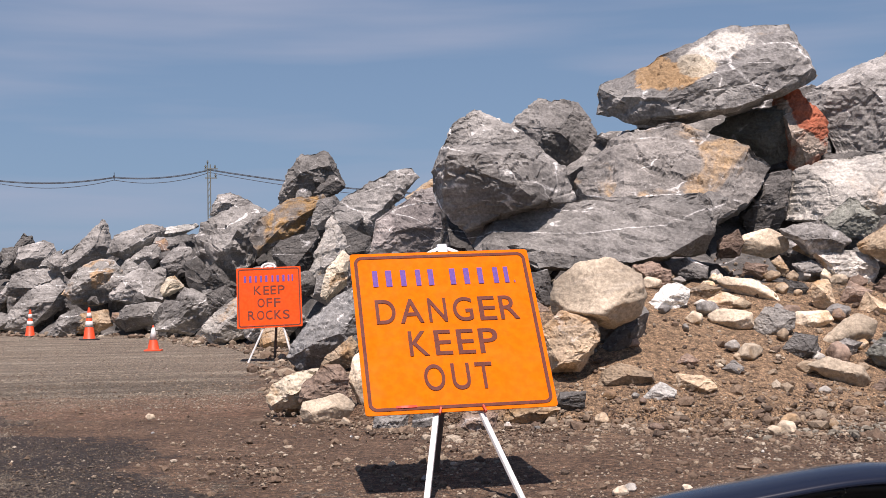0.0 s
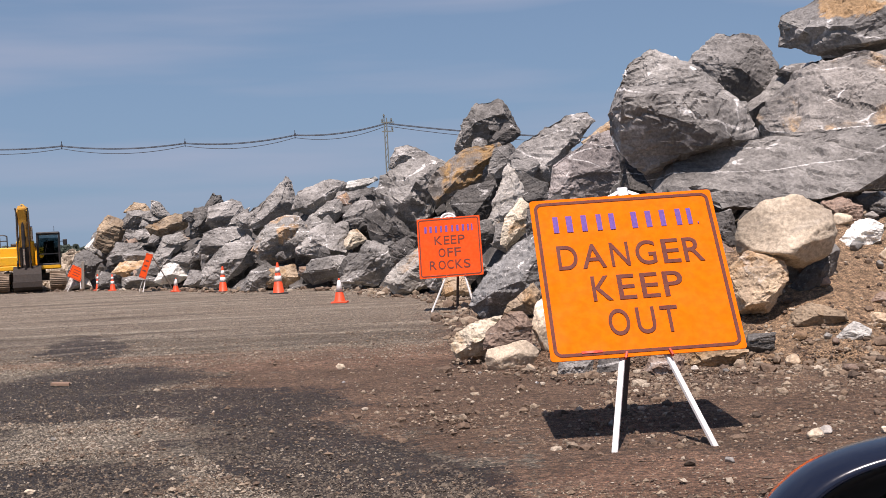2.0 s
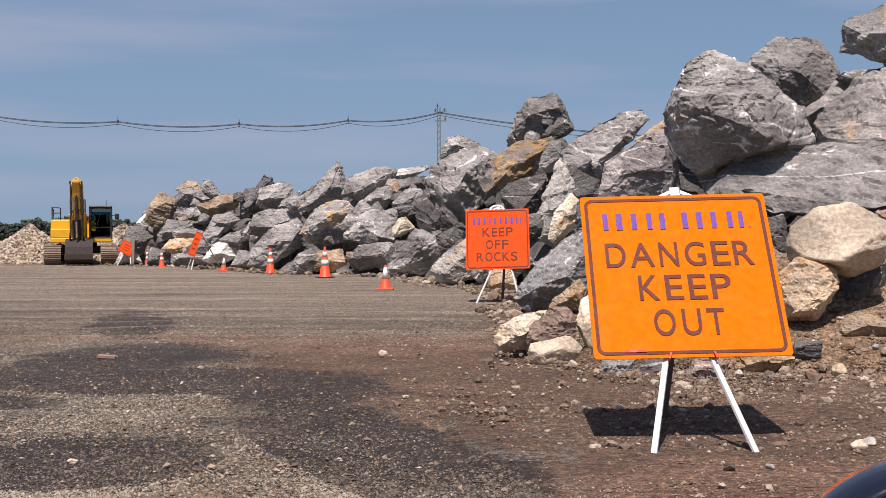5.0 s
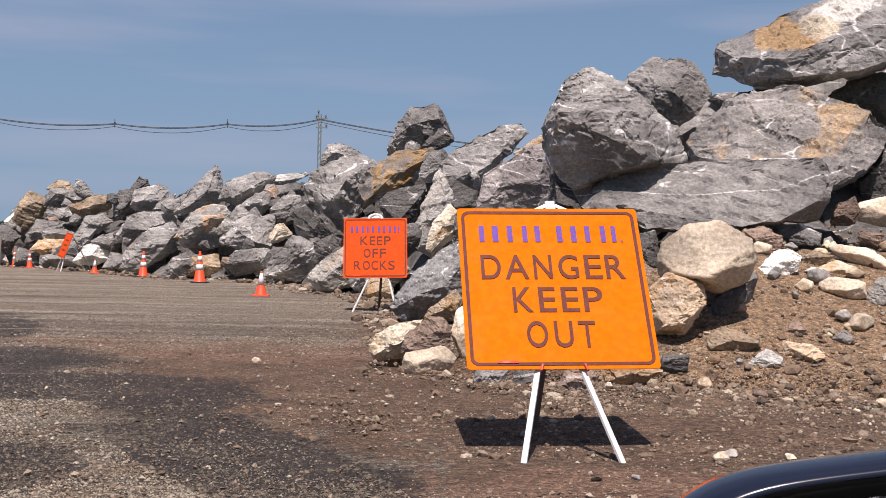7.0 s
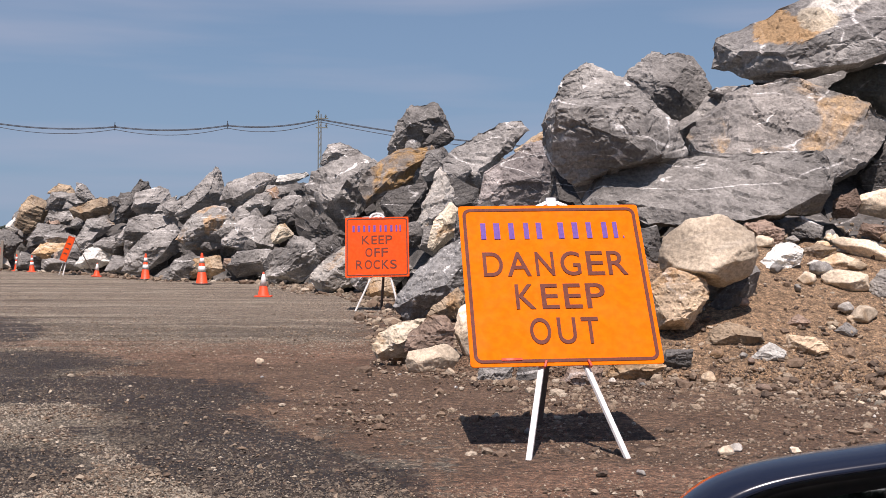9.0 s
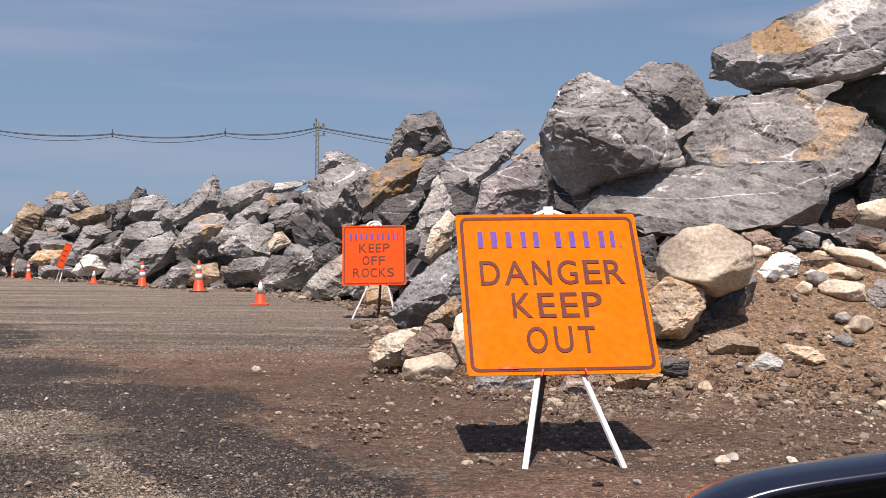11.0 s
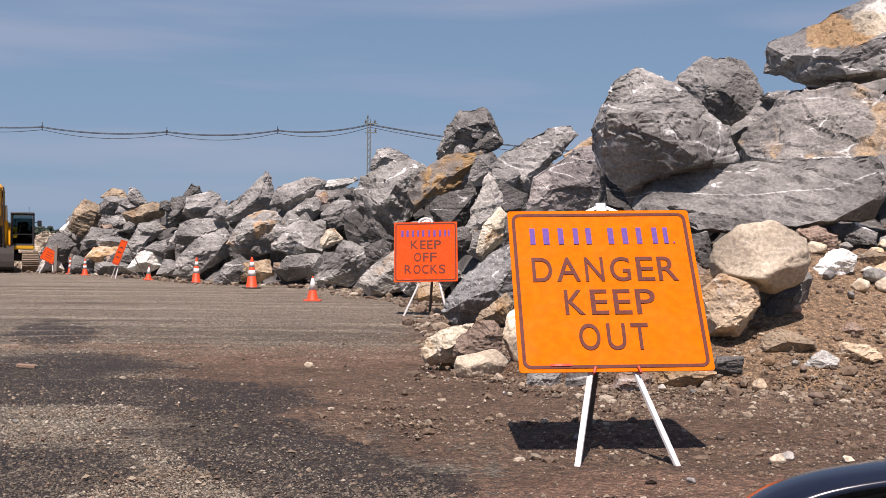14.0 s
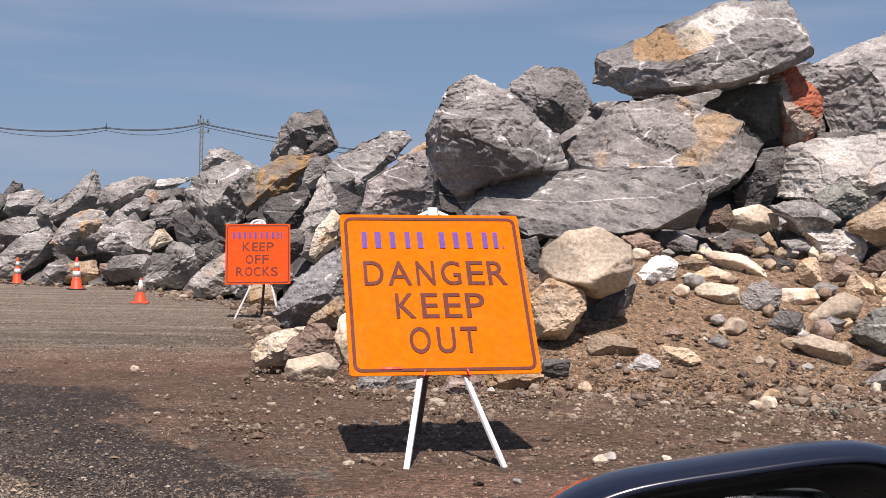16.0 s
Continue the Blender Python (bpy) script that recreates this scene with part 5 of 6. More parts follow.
# ---- two more signs far down the pile ----
def tipped_sign(m, lean, plate_w, plate_h, turn, label):
    sign = base("warning_sign", m, label, "sign", "orange warning signs")
    plate = part("plate", rounded_plate(plate_w, plate_h, 0.04, 0.006), RED_ORANGE, sign, "red orange plate")
    plate.matrix_basis = Matrix.Translation((0, 0, 0.55)) @ pose(0, 0, 0, -lean, turn, 0) @ Matrix.Translation((0, 0, plate_h / 2))
    part("border", rounded_border(plate_w - 0.06, plate_h - 0.06, 0.04, 0.018, 0.002), BROWN_INK, plate).location = (0, -0.003, 0)
    for k in range(3):
        part("text_bar", box(bmesh.new(), (plate_w * 0.5, 0.003, plate_h * 0.055), (0, -0.003, plate_h * (0.2 - 0.2 * k))), BROWN_INK, plate)
    top = Vector((0, 0.03, 0.55)) + (pose(0, 0, 0, -lean, turn, 0) @ Vector((0, 0, plate_h)))
    for x in (-0.3, 0.3):
        part("leg", bar(bmesh.new(), (x, -0.06, 0), top, 0.045, 0.022), WHITE_PAINT, sign, "white painted flat leg")
    part("back_leg", bar(bmesh.new(), (0.1, 1.2, 0), top, 0.035, 0.035), DARK_WOOD, sign, "dark back leg")
    return sign


tipped_sign(pose(-13.62, 47.7, 0, 0, 0, -60), 20, 1.0, 1.0, 5, "orange warning sign turned aside on a white legged stand")
tipped_sign(pose(-18.9, 55.2, 0, 0, 0, 20), 20, 0.62, 0.62, 28, "small orange sign tipped over beside a post")
CONCRETE = plain("grey_concrete", (0.27, 0.24, 0.20), 0.9, 0, 0.4, 5, bump=0.4)
for x, y, h in ((-18.55, 55.4, 1.35), (-17.75, 55.1, 0.9)):
    ob = new("concrete_post", mesh_of("concrete_post", box(bmesh.new(), (0.13, 0.13, h), (0, 0, h / 2), bevel=0.02), CONCRETE))
    ob.matrix_basis = pose(x, y, -0.02, 0, 2, 15)
    tagged(ob, "grey concrete post at the foot of the boulders", "post")

# ---- excavator ----
YELLOW = plain("machine_yellow", (0.80, 0.42, 0.012), 0.45, 0, 0.22, 2.5)
# worn yellow with dark brown blotches that put shade into boom and stick
WORN_SHADED_YELLOW = plain("worn_shaded_yellow", (0.50, 0.26, 0.025), 0.6, 0, 0.95, 2.2, dirt=(0.10, 0.065, 0.04))
BLACK = plain("black_paint", (0.018, 0.018, 0.02), 0.5, 0, 0.25, 4)
STEEL = plain("muddy_steel", (0.30, 0.235, 0.17), 0.65, 0.3, 0.6, 4, dirt=(0.26, 0.18, 0.12), bump=0.5)
CHROME = plain("chrome_rod", (0.75, 0.75, 0.75), 0.18, 1.0, 0.1)
# dark iron; on the stick's side plates this colour stands for shade
IRON_AND_SHADE = plain("dark_iron_and_shade", (0.035, 0.028, 0.023), 0.8, 0.0, 0.6, 5, dirt=(0.055, 0.038, 0.027))
GLASS, gn, gl, gb = node_set("tinted_glass", 0.04)
gb.inputs["Base Color"].default_value = (0.18, 0.24, 0.25, 1)
gb.inputs["Transmission Weight"].default_value = 1.0


def stadium(length, r, k, along):
    """A point and the turn at a fraction along a track's loop, in y and z."""
    straight = length - 2 * r
    total = 2 * straight + 2 * math.pi * r
    s = along * total
    if s < straight:
        return -straight / 2 + s, 2 * r, 0.0
    s -= straight
    if s < math.pi * r:
        a = s / r
        return straight / 2 + r * math.sin(a), r + r * math.cos(a), -a
    s -= math.pi * r
    if s < straight:
        return straight / 2 - s, 0.0, -math.pi
    a = (s - straight) / r
    return -straight / 2 - r * math.sin(a), r - r * math.cos(a), -math.pi - a


def excavator(m):
    ex = base("excavator", m, "yellow tracked excavator parked with its boom folded", "excavator")
    shoe_bm = bmesh.new()
    box(shoe_bm, (0.80, 0.17, 0.03), bevel=0.006)
    box(shoe_bm, (0.80, 0.025, 0.05), (0, 0.05, 0.03))
    box(shoe_bm, (0.80, 0.02, 0.04), (0, -0.04, 0.025))
    shoe = mesh_of("shoe", shoe_bm, STEEL)
    for x in (-1.32, 1.32):
        bm = bmesh.new()
        box(bm, (0.34, 3.1, 0.62), (x, 0, 0.5), bevel=0.06)
        for y in (-1.55, 1.55):
            tube(bm, (x - 0.2, y, 0.5), (x + 0.2, y, 0.5), 0.40, sides=20)
        for k in range(7):
            tube(bm, (x - 0.18, -1.2 + 0.4 * k, 0.2), (x + 0.18, -1.2 + 0.4 * k, 0.2), 0.14, sides=14)
        track = part("track", bm, IRON_AND_SHADE, ex, "steel crawler track caked with dry mud")
        for k in range(50):
            y, z, a = stadium(4.1, 0.46, k, k / 50)
            ob = new("shoe", shoe)
            ob.parent = track
            ob.matrix_basis = pose(x, y, z + 0.03, math.degrees(a), 0, 0)
    part("undercarriage", box(box(bmesh.new(), (2.2, 1.5, 0.4), (0, 0, 0.75), bevel=0.05), (1.0, 2.0, 0.3), (0, 0, 0.62), bevel=0.04), IRON_AND_SHADE, ex)
    part("turntable", tube(bmesh.new(), (0, 0, 0.9), (0, 0, 1.15), 0.72, sides=28), IRON_AND_SHADE, ex)
    part("platform", box(box(bmesh.new(), (2.9, 3.6, 0.24), (0, 0.55, 1.26), bevel=0.04), (0.95, 0.5, 0.22), (0.98, -1.25, 1.27), bevel=0.04), YELLOW, ex)
    part("counterweight", box(bmesh.new(), (2.85, 0.7, 1.05), (0, 2.45, 1.85), bevel=0.2), BLACK, ex)
    hood = part("engine_hood", box(box(bmesh.new(), (1.0, 2.4, 1.0), (-0.97, 0.75, 1.86), bevel=0.07), (1.9, 1.3, 0.95), (0.2, 1.5, 1.85), bevel=0.07), YELLOW, ex, "yellow side housing with steps and vents")
    for k in range(3):
        part("vent", box(bmesh.new(), (0.7, 0.02, 0.03), (-0.97, -0.457, 1.62 + 0.09 * k)), BLACK, hood)
    part("front_panel", box(bmesh.new(), (1.02, 0.04, 0.1), (-0.97, -0.46, 1.5), bevel=0.01), BLACK, hood)
    part("tool_box", box(bmesh.new(), (0.95, 0.8, 0.5), (-0.97, -0.8, 1.62), bevel=0.06), YELLOW, ex)
    part("muffler", box(tube(bmesh.new(), (-0.5, 1.4, 2.3), (-0.5, 1.4, 2.9), 0.07), (1.2, 0.9, 0.25), (-0.3, 1.2, 2.45), bevel=0.05), BLACK, ex)
    # handrail
    bm = bmesh.new()
    for a, b in (((-1.4, -0.4, 2.3), (-1.4, -0.4, 3.0)), ((-1.0, -0.4, 2.3), (-1.0, -0.4, 2.95)), ((-1.4, -0.4, 3.0), (-1.15, -0.4, 3.0)), ((-1.15, -0.4, 3.0), (-1.0, -0.4, 2.95)), ((-1.4, -0.4, 2.7), (-1.0, -0.4, 2.7)), ((-1.4, -0.4, 3.0), (-1.4, 0.9, 2.9)), ((-1.4, 0.9, 2.35), (-1.4, 0.9, 2.9))):
        tube(bm, a, b, 0.028, sides=8)
    part("handrail", bm, BLACK, ex)
    # cab
    bm = bmesh.new()
    x0, x1, y0, y1, z0, z1 = 0.42, 1.42, -1.45, 0.25, 1.38, 2.98
    for x in (x0, x1):
        for y in (y0, y1):
            box(bm, (0.09, 0.09, z1 - z0), (x, y, (z0 + z1) / 2), bevel=0.02)
    box(bm, (1.1, 1.85, 0.12), ((x0 + x1) / 2, (y0 + y1) / 2, z1 + 0.02), bevel=0.05)
    box(bm, (1.1, 1.8, 0.12), ((x0 + x1) / 2, (y0 + y1) / 2, z0), bevel=0.03)
    box(bm, (1.0, 0.06, 0.35), ((x0 + x1) / 2, y1, z0 + 0.2))
    box(bm, (0.98, 0.04, 0.05), ((x0 + x1) / 2, y0, z0 + 0.55))
    cab = part("cab", bm, BLACK, ex, "black framed operator cab")
    for name, size, at in (("windscreen", (0.9, 0.012, 1.45), ((x0 + x1) / 2, y0, (z0 + z1) / 2)), ("side_window", (0.012, 1.5, 1.45), (x0, (y0 + y1) / 2, (z0 + z1) / 2)), ("side_window", (0.012, 1.5, 1.45), (x1, (y0 + y1) / 2, (z0 + z1) / 2)), ("rear_window", (0.9, 0.012, 0.9), ((x0 + x1) / 2, y1, z0 + 0.95))):
        part(name, box(bmesh.new(), size, at), GLASS, cab, "tinted glass pane")
    part("seat", box(box(bmesh.new(), (0.5, 0.5, 0.5), (0.92, -0.4, z0 + 0.3), bevel=0.08), (0.5, 0.14, 0.75), (0.92, -0.12, z0 + 0.85), bevel=0.06), BLACK, cab)
    part("wiper", bar(bmesh.new(), (0.75, y0 - 0.02, z0 + 0.6), (0.95, y0 - 0.02, z1 - 0.2), 0.02, 0.01), BLACK, cab)
    bm = tube(bmesh.new(), (1.42, -1.4, 2.55), (1.66, -1.5, 2.55), 0.018, sides=6)
    box(bm, (0.2, 0.07, 0.3), (1.70, -1.5, 2.5), bevel=0.03)
    part("mirror", bm, BLACK, ex, "black side mirror on an arm")
    part("aerial", tube(bmesh.new(), (1.2, 0.1, 3.05), (1.2, 0.1, 3.4), 0.012, sides=6), BLACK, ex)
    # boom, stick and bucket, folded in front
    def limb(path, widths, wide, name, material, label=""):
        bm = bmesh.new()
        rows = []
        for (y, z), w, nx in zip(path, widths, [(b[0] - a[0], b[1] - a[1]) for a, b in zip(path, path[1:] + path[-1:])]):
            d = Vector((nx[0], nx[1])) if nx != (0, 0) else Vector((path[-1][0] - path[-2][0], path[-1][1] - path[-2][1]))
            d.normalize()
            py, pz = -d.y * w / 2, d.x * w / 2
            rows.append([bm.verts.new((sx * wide / 2, y + sg * py, z + sg * pz)) for sx, sg in ((-1, -1), (1, -1), (1, 1), (-1, 1))])
        for a, b in zip(rows, rows[1:]):
            for i in range(4):
                bm.faces.new((a[i], a[(i + 1) % 4], b[(i + 1) % 4], b[i]))
        bm.faces.new(rows[0])
        bm.faces.new(rows[-1])
        bmesh.ops.recalc_face_normals(bm, faces=bm.faces)
        bmesh.ops.bevel(bm, geom=list(bm.edges), offset=0.03, segments=2, affect="EDGES")
        ob = part(name, bm, material, ex, label)
        ob.location.x = -0.12
        return ob
    limb([(-0.6, 1.5), (-1.3, 2.8), (-2.2, 3.7), (-3.3, 4.0), (-4.0, 3.85)], [0.5, 0.72, 0.75, 0.6, 0.4], 0.50, "boom", WORN_SHADED_YELLOW)
    limb([(-4.3, 4.25), (-3.95, 3.7), (-3.78, 2.75), (-3.72, 2.3)], [0.35, 0.62, 0.5, 0.46], 0.36, "stick", WORN_SHADED_YELLOW, "worn yellow stick darkened in blotches as if shaded")
    limb([(-3.72, 2.3), (-3.64, 1.9), (-3.55, 1.2)], [0.47, 0.46, 0.40], 0.40, "stick_end", IRON_AND_SHADE, "black lower end of the stick")
    # dark plates added so that the stick's sides look shaded
    for x in (-0.33, 0.33):
        limb([(-3.98, 3.95), (-3.86, 3.2), (-3.8, 2.5)], [0.2, 0.26, 0.16], 0.05, "side_plate", IRON_AND_SHADE, "dark side plate painted as shade on the stick").location.x = -0.12 + 0.72 * x
    for x in (-0.46, 0.20):
        bm = tube(bmesh.new(), (x, -0.9, 1.35), (x, -1.7, 2.6), 0.085, sides=14)
        cyl = part("boom_cylinder", bm, YELLOW, ex)
        part("rod", tube(bmesh.new(), (x, -1.7, 2.6), (x, -2.2, 3.35), 0.05, sides=12), CHROME, cyl, "chrome piston rod")
    cyl = part("stick_cylinder", tube(bmesh.new(), (-0.12, -2.3, 4.12), (-0.12, -3.5, 4.35), 0.095, sides=14), YELLOW, ex)
    part("rod", tube(bmesh.new(), (-0.12, -3.5, 4.35), (-0.12, -4.25, 4.3), 0.055, sides=12), CHROME, cyl, "chrome piston rod")
    cyl = part("bucket_cylinder", tube(bmesh.new(), (-0.12, -4.15, 3.6), (-0.12, -4.08, 2.2), 0.08, sides=14), BLACK, ex)
    part("rod", tube(bmesh.new(), (-0.12, -4.08, 2.2), (-0.12, -4.0, 1.4), 0.05, sides=12), CHROME, cyl, "chrome piston rod")
    for x in (-0.38, 0.14):
        for a, b in (((x, -4.3, 4.2), (x, -4.25, 2.6)), ((x, -4.25, 2.6), (x, -4.0, 1.5)), ((x - 0.04, -2.4, 3.9), (x - 0.04, -4.2, 4.2))):
            part("hose", tube(bmesh.new(), a, b, 0.028, sides=6), RUBBER, ex, "black hydraulic hose")
    for x in (-0.42, 0.18):
        part("link", bar(bmesh.new(), (x, -3.95, 1.55), (x, -3.65, 1.1), 0.06, 0.14), IRON_AND_SHADE, ex)
    # bucket: a curved scoop, open to the back, with its teeth on the ground
    bm = bmesh.new()
    prof = [(-3.4, 1.35), (-3.85, 1.25), (-4.2, 0.95), (-4.3, 0.55), (-4.1, 0.18), (-3.6, 0.05)]
    rows = []
    for sx in (-0.62, 0.62):
        rows.append([bm.verts.new((sx, y, z)) for y, z in prof])
    for i in range(len(prof) - 1):
        bm.faces.new((rows[0][i], rows[0][i + 1], rows[1][i + 1], rows[1][i]))
    for r in rows:
        bm.faces.new(r)
    bmesh.ops.recalc_face_normals(bm, faces=bm.faces)
    bmesh.ops.solidify(bm, geom=list(bm.faces), thickness=0.05)
    box(bm, (1.3, 0.12, 0.3), (0, -4.28, 0.45), bevel=0.02)
    box(bm, (0.08, 0.3, 0.5), (-0.4, -3.7, 1.4), bevel=0.02)
    box(bm, (0.08, 0.3, 0.5), (0.16, -3.7, 1.4), bevel=0.02)
    bucket = part("bucket", bm, IRON_AND_SHADE, ex, "dark worn steel bucket resting on the ground")
    bucket.location.x = -0.02
    for k in range(5):
        part("tooth", bar(bmesh.new(), (-0.5 + 0.25 * k, -3.65, 0.08), (-0.5 + 0.25 * k, -3.35, 0.02), 0.1, 0.06, 0.01), STEEL, bucket)
    return ex


excavator(pose(-22.15, 58.6, 0, 0, 0, 19) @ Matrix.Diagonal((0.98, 1.0, 0.92, 1)))

# ---- heaps of broken stone ----
HEAP = plain("crushed_stone_soil", (0.30, 0.25, 0.19), 0.95, 0, 0.5, 1.5, bump=0.6)
GREY_HEAP = plain("grey_gravel_soil", (0.27, 0.265, 0.26), 0.95, 0, 0.4, 1.5, bump=0.6)


def stone_heap(cx, cy, rx, ry, tall, core_mat, stone_mat, count, size, label, seed):
    r = np.random.default_rng(seed)

    def h(x, y):
        d = math.hypot((x - cx) / rx, (y - cy) / ry)
        return tall * max(0.0, 1 - d) * (1 + 0.25 * noise.noise(Vector((x, y, seed)) * 0.8)) - (0.05 if d >= 1 else 0)
    xs, ys = steps((cx - rx, cx + rx, rx / 14)), steps((cy - ry, cy + ry, ry / 14))
    ob = tagged(new("stone_heap", mesh_of("stone_heap", sheet(xs, ys, h), core_mat, True)), label, "stone heap", kind="stuff")
    pl, sz = [], []
    while len(pl) < count:
        x, y = r.uniform(cx - rx, cx + rx), r.uniform(cy - ry, cy + ry)
        if math.hypot((x - cx) / rx, (y - cy) / ry) < 1.05:
            s = size * r.uniform(0.5, 1.4)
            pl.append((x, y, max(0, h(x, y)) + 0.2 * s))
            sz.append(s)
    scatter("crushed_stone", pl, sz, label, stone_mat, ICO_V, ICO_F, r, 0.75)


TAN_CRUSHED = crushed_stuff("tan_crushed_stone", (0.13, 0.10, 0.07), (0.52, 0.44, 0.33))
stone_heap(-26.0, 61.5, 3.2, 3.0, 1.85, HEAP, TAN_CRUSHED, 5200, 0.105, "heap of tan broken stone beside the excavator", 11)
stone_heap(-22.5, 65.5, 3.6, 3.0, 1.9, HEAP, TAN_CRUSHED, 1500, 0.15, "heap of tan broken stone behind the excavator", 12)
stone_heap(-37.0, 72.0, 6.0, 4.0, 1.3, GREY_HEAP, GREY_CRUSHED, 2500, 0.09, "low heap of grey gravel at the far edge", 13)
stone_heap(-31.0, 66.0, 3.2, 2.5, 0.55, GREY_HEAP, GREY_CRUSHED, 900, 0.09, "low heap of grey gravel at the far edge", 14)

# ---- guard rail, mast and far woods ----
RAIL = plain("pale_rail", (0.62, 0.64, 0.66), 0.5, 0.3, 0.2)
rail = base("guard_rail", pose(0, 0, 0), "pale metal guard rail along the far edge", "guard rail")
for z in (0.72, 0.98):
    part("rail", bar(bmesh.new(), (-62, 88, z), (-30, 96, z), 0.06, 0.16), RAIL, rail)
for k in range(9):
    part("post", box(bmesh.new(), (0.12, 0.12, 1.05), (-62 + 4 * k, 88 + k, 0.5)), RAIL, rail)
MAST = plain("grey_mast", (0.34, 0.38, 0.38), 0.6, 0.2, 0.3)
mast = base("sign_mast", pose(-58.9, 120, 0, 0, -4, 0), "grey metal post with a narrow plate beyond the rail", "post")
part("pole", tube(bmesh.new(), (0, 0, 0), (0, 0, 3.2), 0.07, 0.06), MAST, mast)
part("plate", box(bmesh.new(), (0.62, 0.05, 1.25), (0, -0.08, 2.65), bevel=0.01), MAST, mast, "narrow grey plate")

HOUSE_WALL = plain("far_house_boards", (0.62, 0.63, 0.62), 0.8, 0, 0.2, 0.6)
HOUSE_ROOF = plain("far_house_roof", (0.22, 0.23, 0.24), 0.9, 0, 0.3, 0.6)
DARK_PANE = plain("far_window_pane", (0.04, 0.05, 0.06), 0.15, 0, 0.05)


def far_house(x, y, wide, tall, label):
    """A small gabled house far off before the woods."""
    house = base("house", pose(x, y, -1.6, 0, 0, 12), label, "house")
    part("wall", box(bmesh.new(), (wide, 6, tall), (0, 0, tall / 2)), HOUSE_WALL, house)
    bm = bmesh.new()
    ends = [[bm.verts.new((sx * (wide / 2 + 0.3), yy, zz)) for yy, zz in ((-3.4, tall - 0.1), (0, tall + 1.5), (3.4, tall - 0.1))] for sx in (-1, 1)]
    for k in range(3):
        bm.faces.new((ends[0][k], ends[0][(k + 1) % 3], ends[1][(k + 1) % 3], ends[1][k]))
    bm.faces.new(ends[0])
    bm.faces.new(ends[1])
    bmesh.ops.recalc_face_normals(bm, faces=bm.faces)
    part("roof", bm, HOUSE_ROOF, house, "grey shingled gable roof")
    for k in range(int(wide // 2)):
        window = part("window", box(bmesh.new(), (0.9, 0.08, 1.2), (-wide / 2 + 1.2 + 2 * k, -3.02, tall - 1.3)), HOUSE_WALL, house)
        part("pane", box(bmesh.new(), (0.7, 0.03, 1.0), (-wide / 2 + 1.2 + 2 * k, -3.08, tall - 1.3)), DARK_PANE, window)


far_house(-143.0, 300, 6.5, 2.6, "small pale house with a grey roof before the woods")
far_house(-151.5, 303, 7.5, 2.2, "low pale house with a grey roof before the woods")

LEAF, ln, ll, lb = node_set("far_leaves", 0.8)
lv = ln.new("ShaderNodeTexCoord")
lgeo = ln.new("ShaderNodeNewGeometry")
lc = blend(ln, ll, lgeo.outputs["Random Per Island"], (0.020, 0.032, 0.022), (0.046, 0.064, 0.044))
ll.new(lc, lb.inputs["Base Color"])
BARK = plain("bark", (0.09, 0.07, 0.05), 0.95, 0, 0.2)


def woods(name, trees, label, seed, clumps=130, clump=0.085):
    """A far wood: many crowns of small uneven leaf clumps over short trunks."""
    r = np.random.default_rng(seed)
    pl, sz = [], []
    for x, y, tall, foot in trees:
        for _ in range(clumps):
            a, q, u = r.uniform(0, 6.283), r.random() ** 0.5, r.random()
            rad = tall * 0.42 * math.sin(math.pi * min(0.95, 0.15 + 0.8 * u)) * q
            pl.append((x + rad * math.cos(a), y + rad * math.sin(a), foot + tall * (0.12 + 0.84 * u)))
            sz.append(tall * clump * r.uniform(0.4, 1.0))
    ob = scatter(name, pl, sz, label, LEAF, ICO_V, ICO_F, r, 0.7)
    ob["category"] = "trees"
    bm = bmesh.new()
    for x, y, tall, foot in trees:
        tube(bm, (x, y, foot - 0.5), (x, y, foot + tall * 0.6), tall * 0.03, tall * 0.012, 6)
    tr = tagged(new("tree_trunks", mesh_of("tree_trunks", bm, BARK)), "dark trunks of the far wood", "trees", kind="stuff")
    return ob


rt = random.Random(5)
woods("far_woods", [(x + rt.uniform(-2, 2), 330 + rt.uniform(-25, 30), rt.uniform(6.4, 8.2) + 0.7 * math.sin(x * 0.09), -1.6) for x in [-215 + 1.35 * k for k in range(112)]] + [(x + rt.uniform(-1, 1), 352 + rt.uniform(-12, 12), rt.uniform(7.0, 9.4), -1.8) for x in [-225 + 1.7 * k for k in range(95)]], "far dark green tree line beyond the yard", 21)
woods("far_woods", [(x + rt.uniform(-3, 3), -108 + rt.uniform(-6, 6), rt.uniform(16, 23), 0) for x in [-60 + 3 * k for k in range(41)]], "dark green trees across the road behind", 22, 110, 0.15)

# ---- power line ----
WIRE = plain("dark_cable", (0.03, 0.035, 0.045), 0.6, 0, 0.1)
POLE = plain("weathered_pole", (0.17, 0.19, 0.175), 0.8, 0.1, 0.3, 1.5)
line_pts = [(-118.0, 190, 21.6), (-87.2, 190, 20.9), (-65.8, 190, 19.6), (-46.3, 190, 19.0), (-29.0, 190, 19.35), (-14.7, 190, 20.4), (30.0, 190, 15.8)]
power = base("power_line", pose(0, 0, 0), "dark overhead cables sagging from a tall pole", "power line")
bm = bmesh.new()
px, py, pz = -14.8, 190.0, 21.3
for dx in (-0.24, 0.24):
    tube(bm, (px + dx, py, 0), (px + dx * 0.8, py, pz), 0.11, 0.08, 8)
for k in range(12):
    z = 9 + k
    tube(bm, (px - 0.24, py, z), (px + 0.22, py, z + 0.9), 0.05, sides=6)
for z, w in ((20.6, 1.0), (19.2, 0.9)):
    box(bm, (2 * w, 0.2, 0.16), (px + 0.3, py, z))
part("pole", bm, POLE, power, "grey green lattice pole")
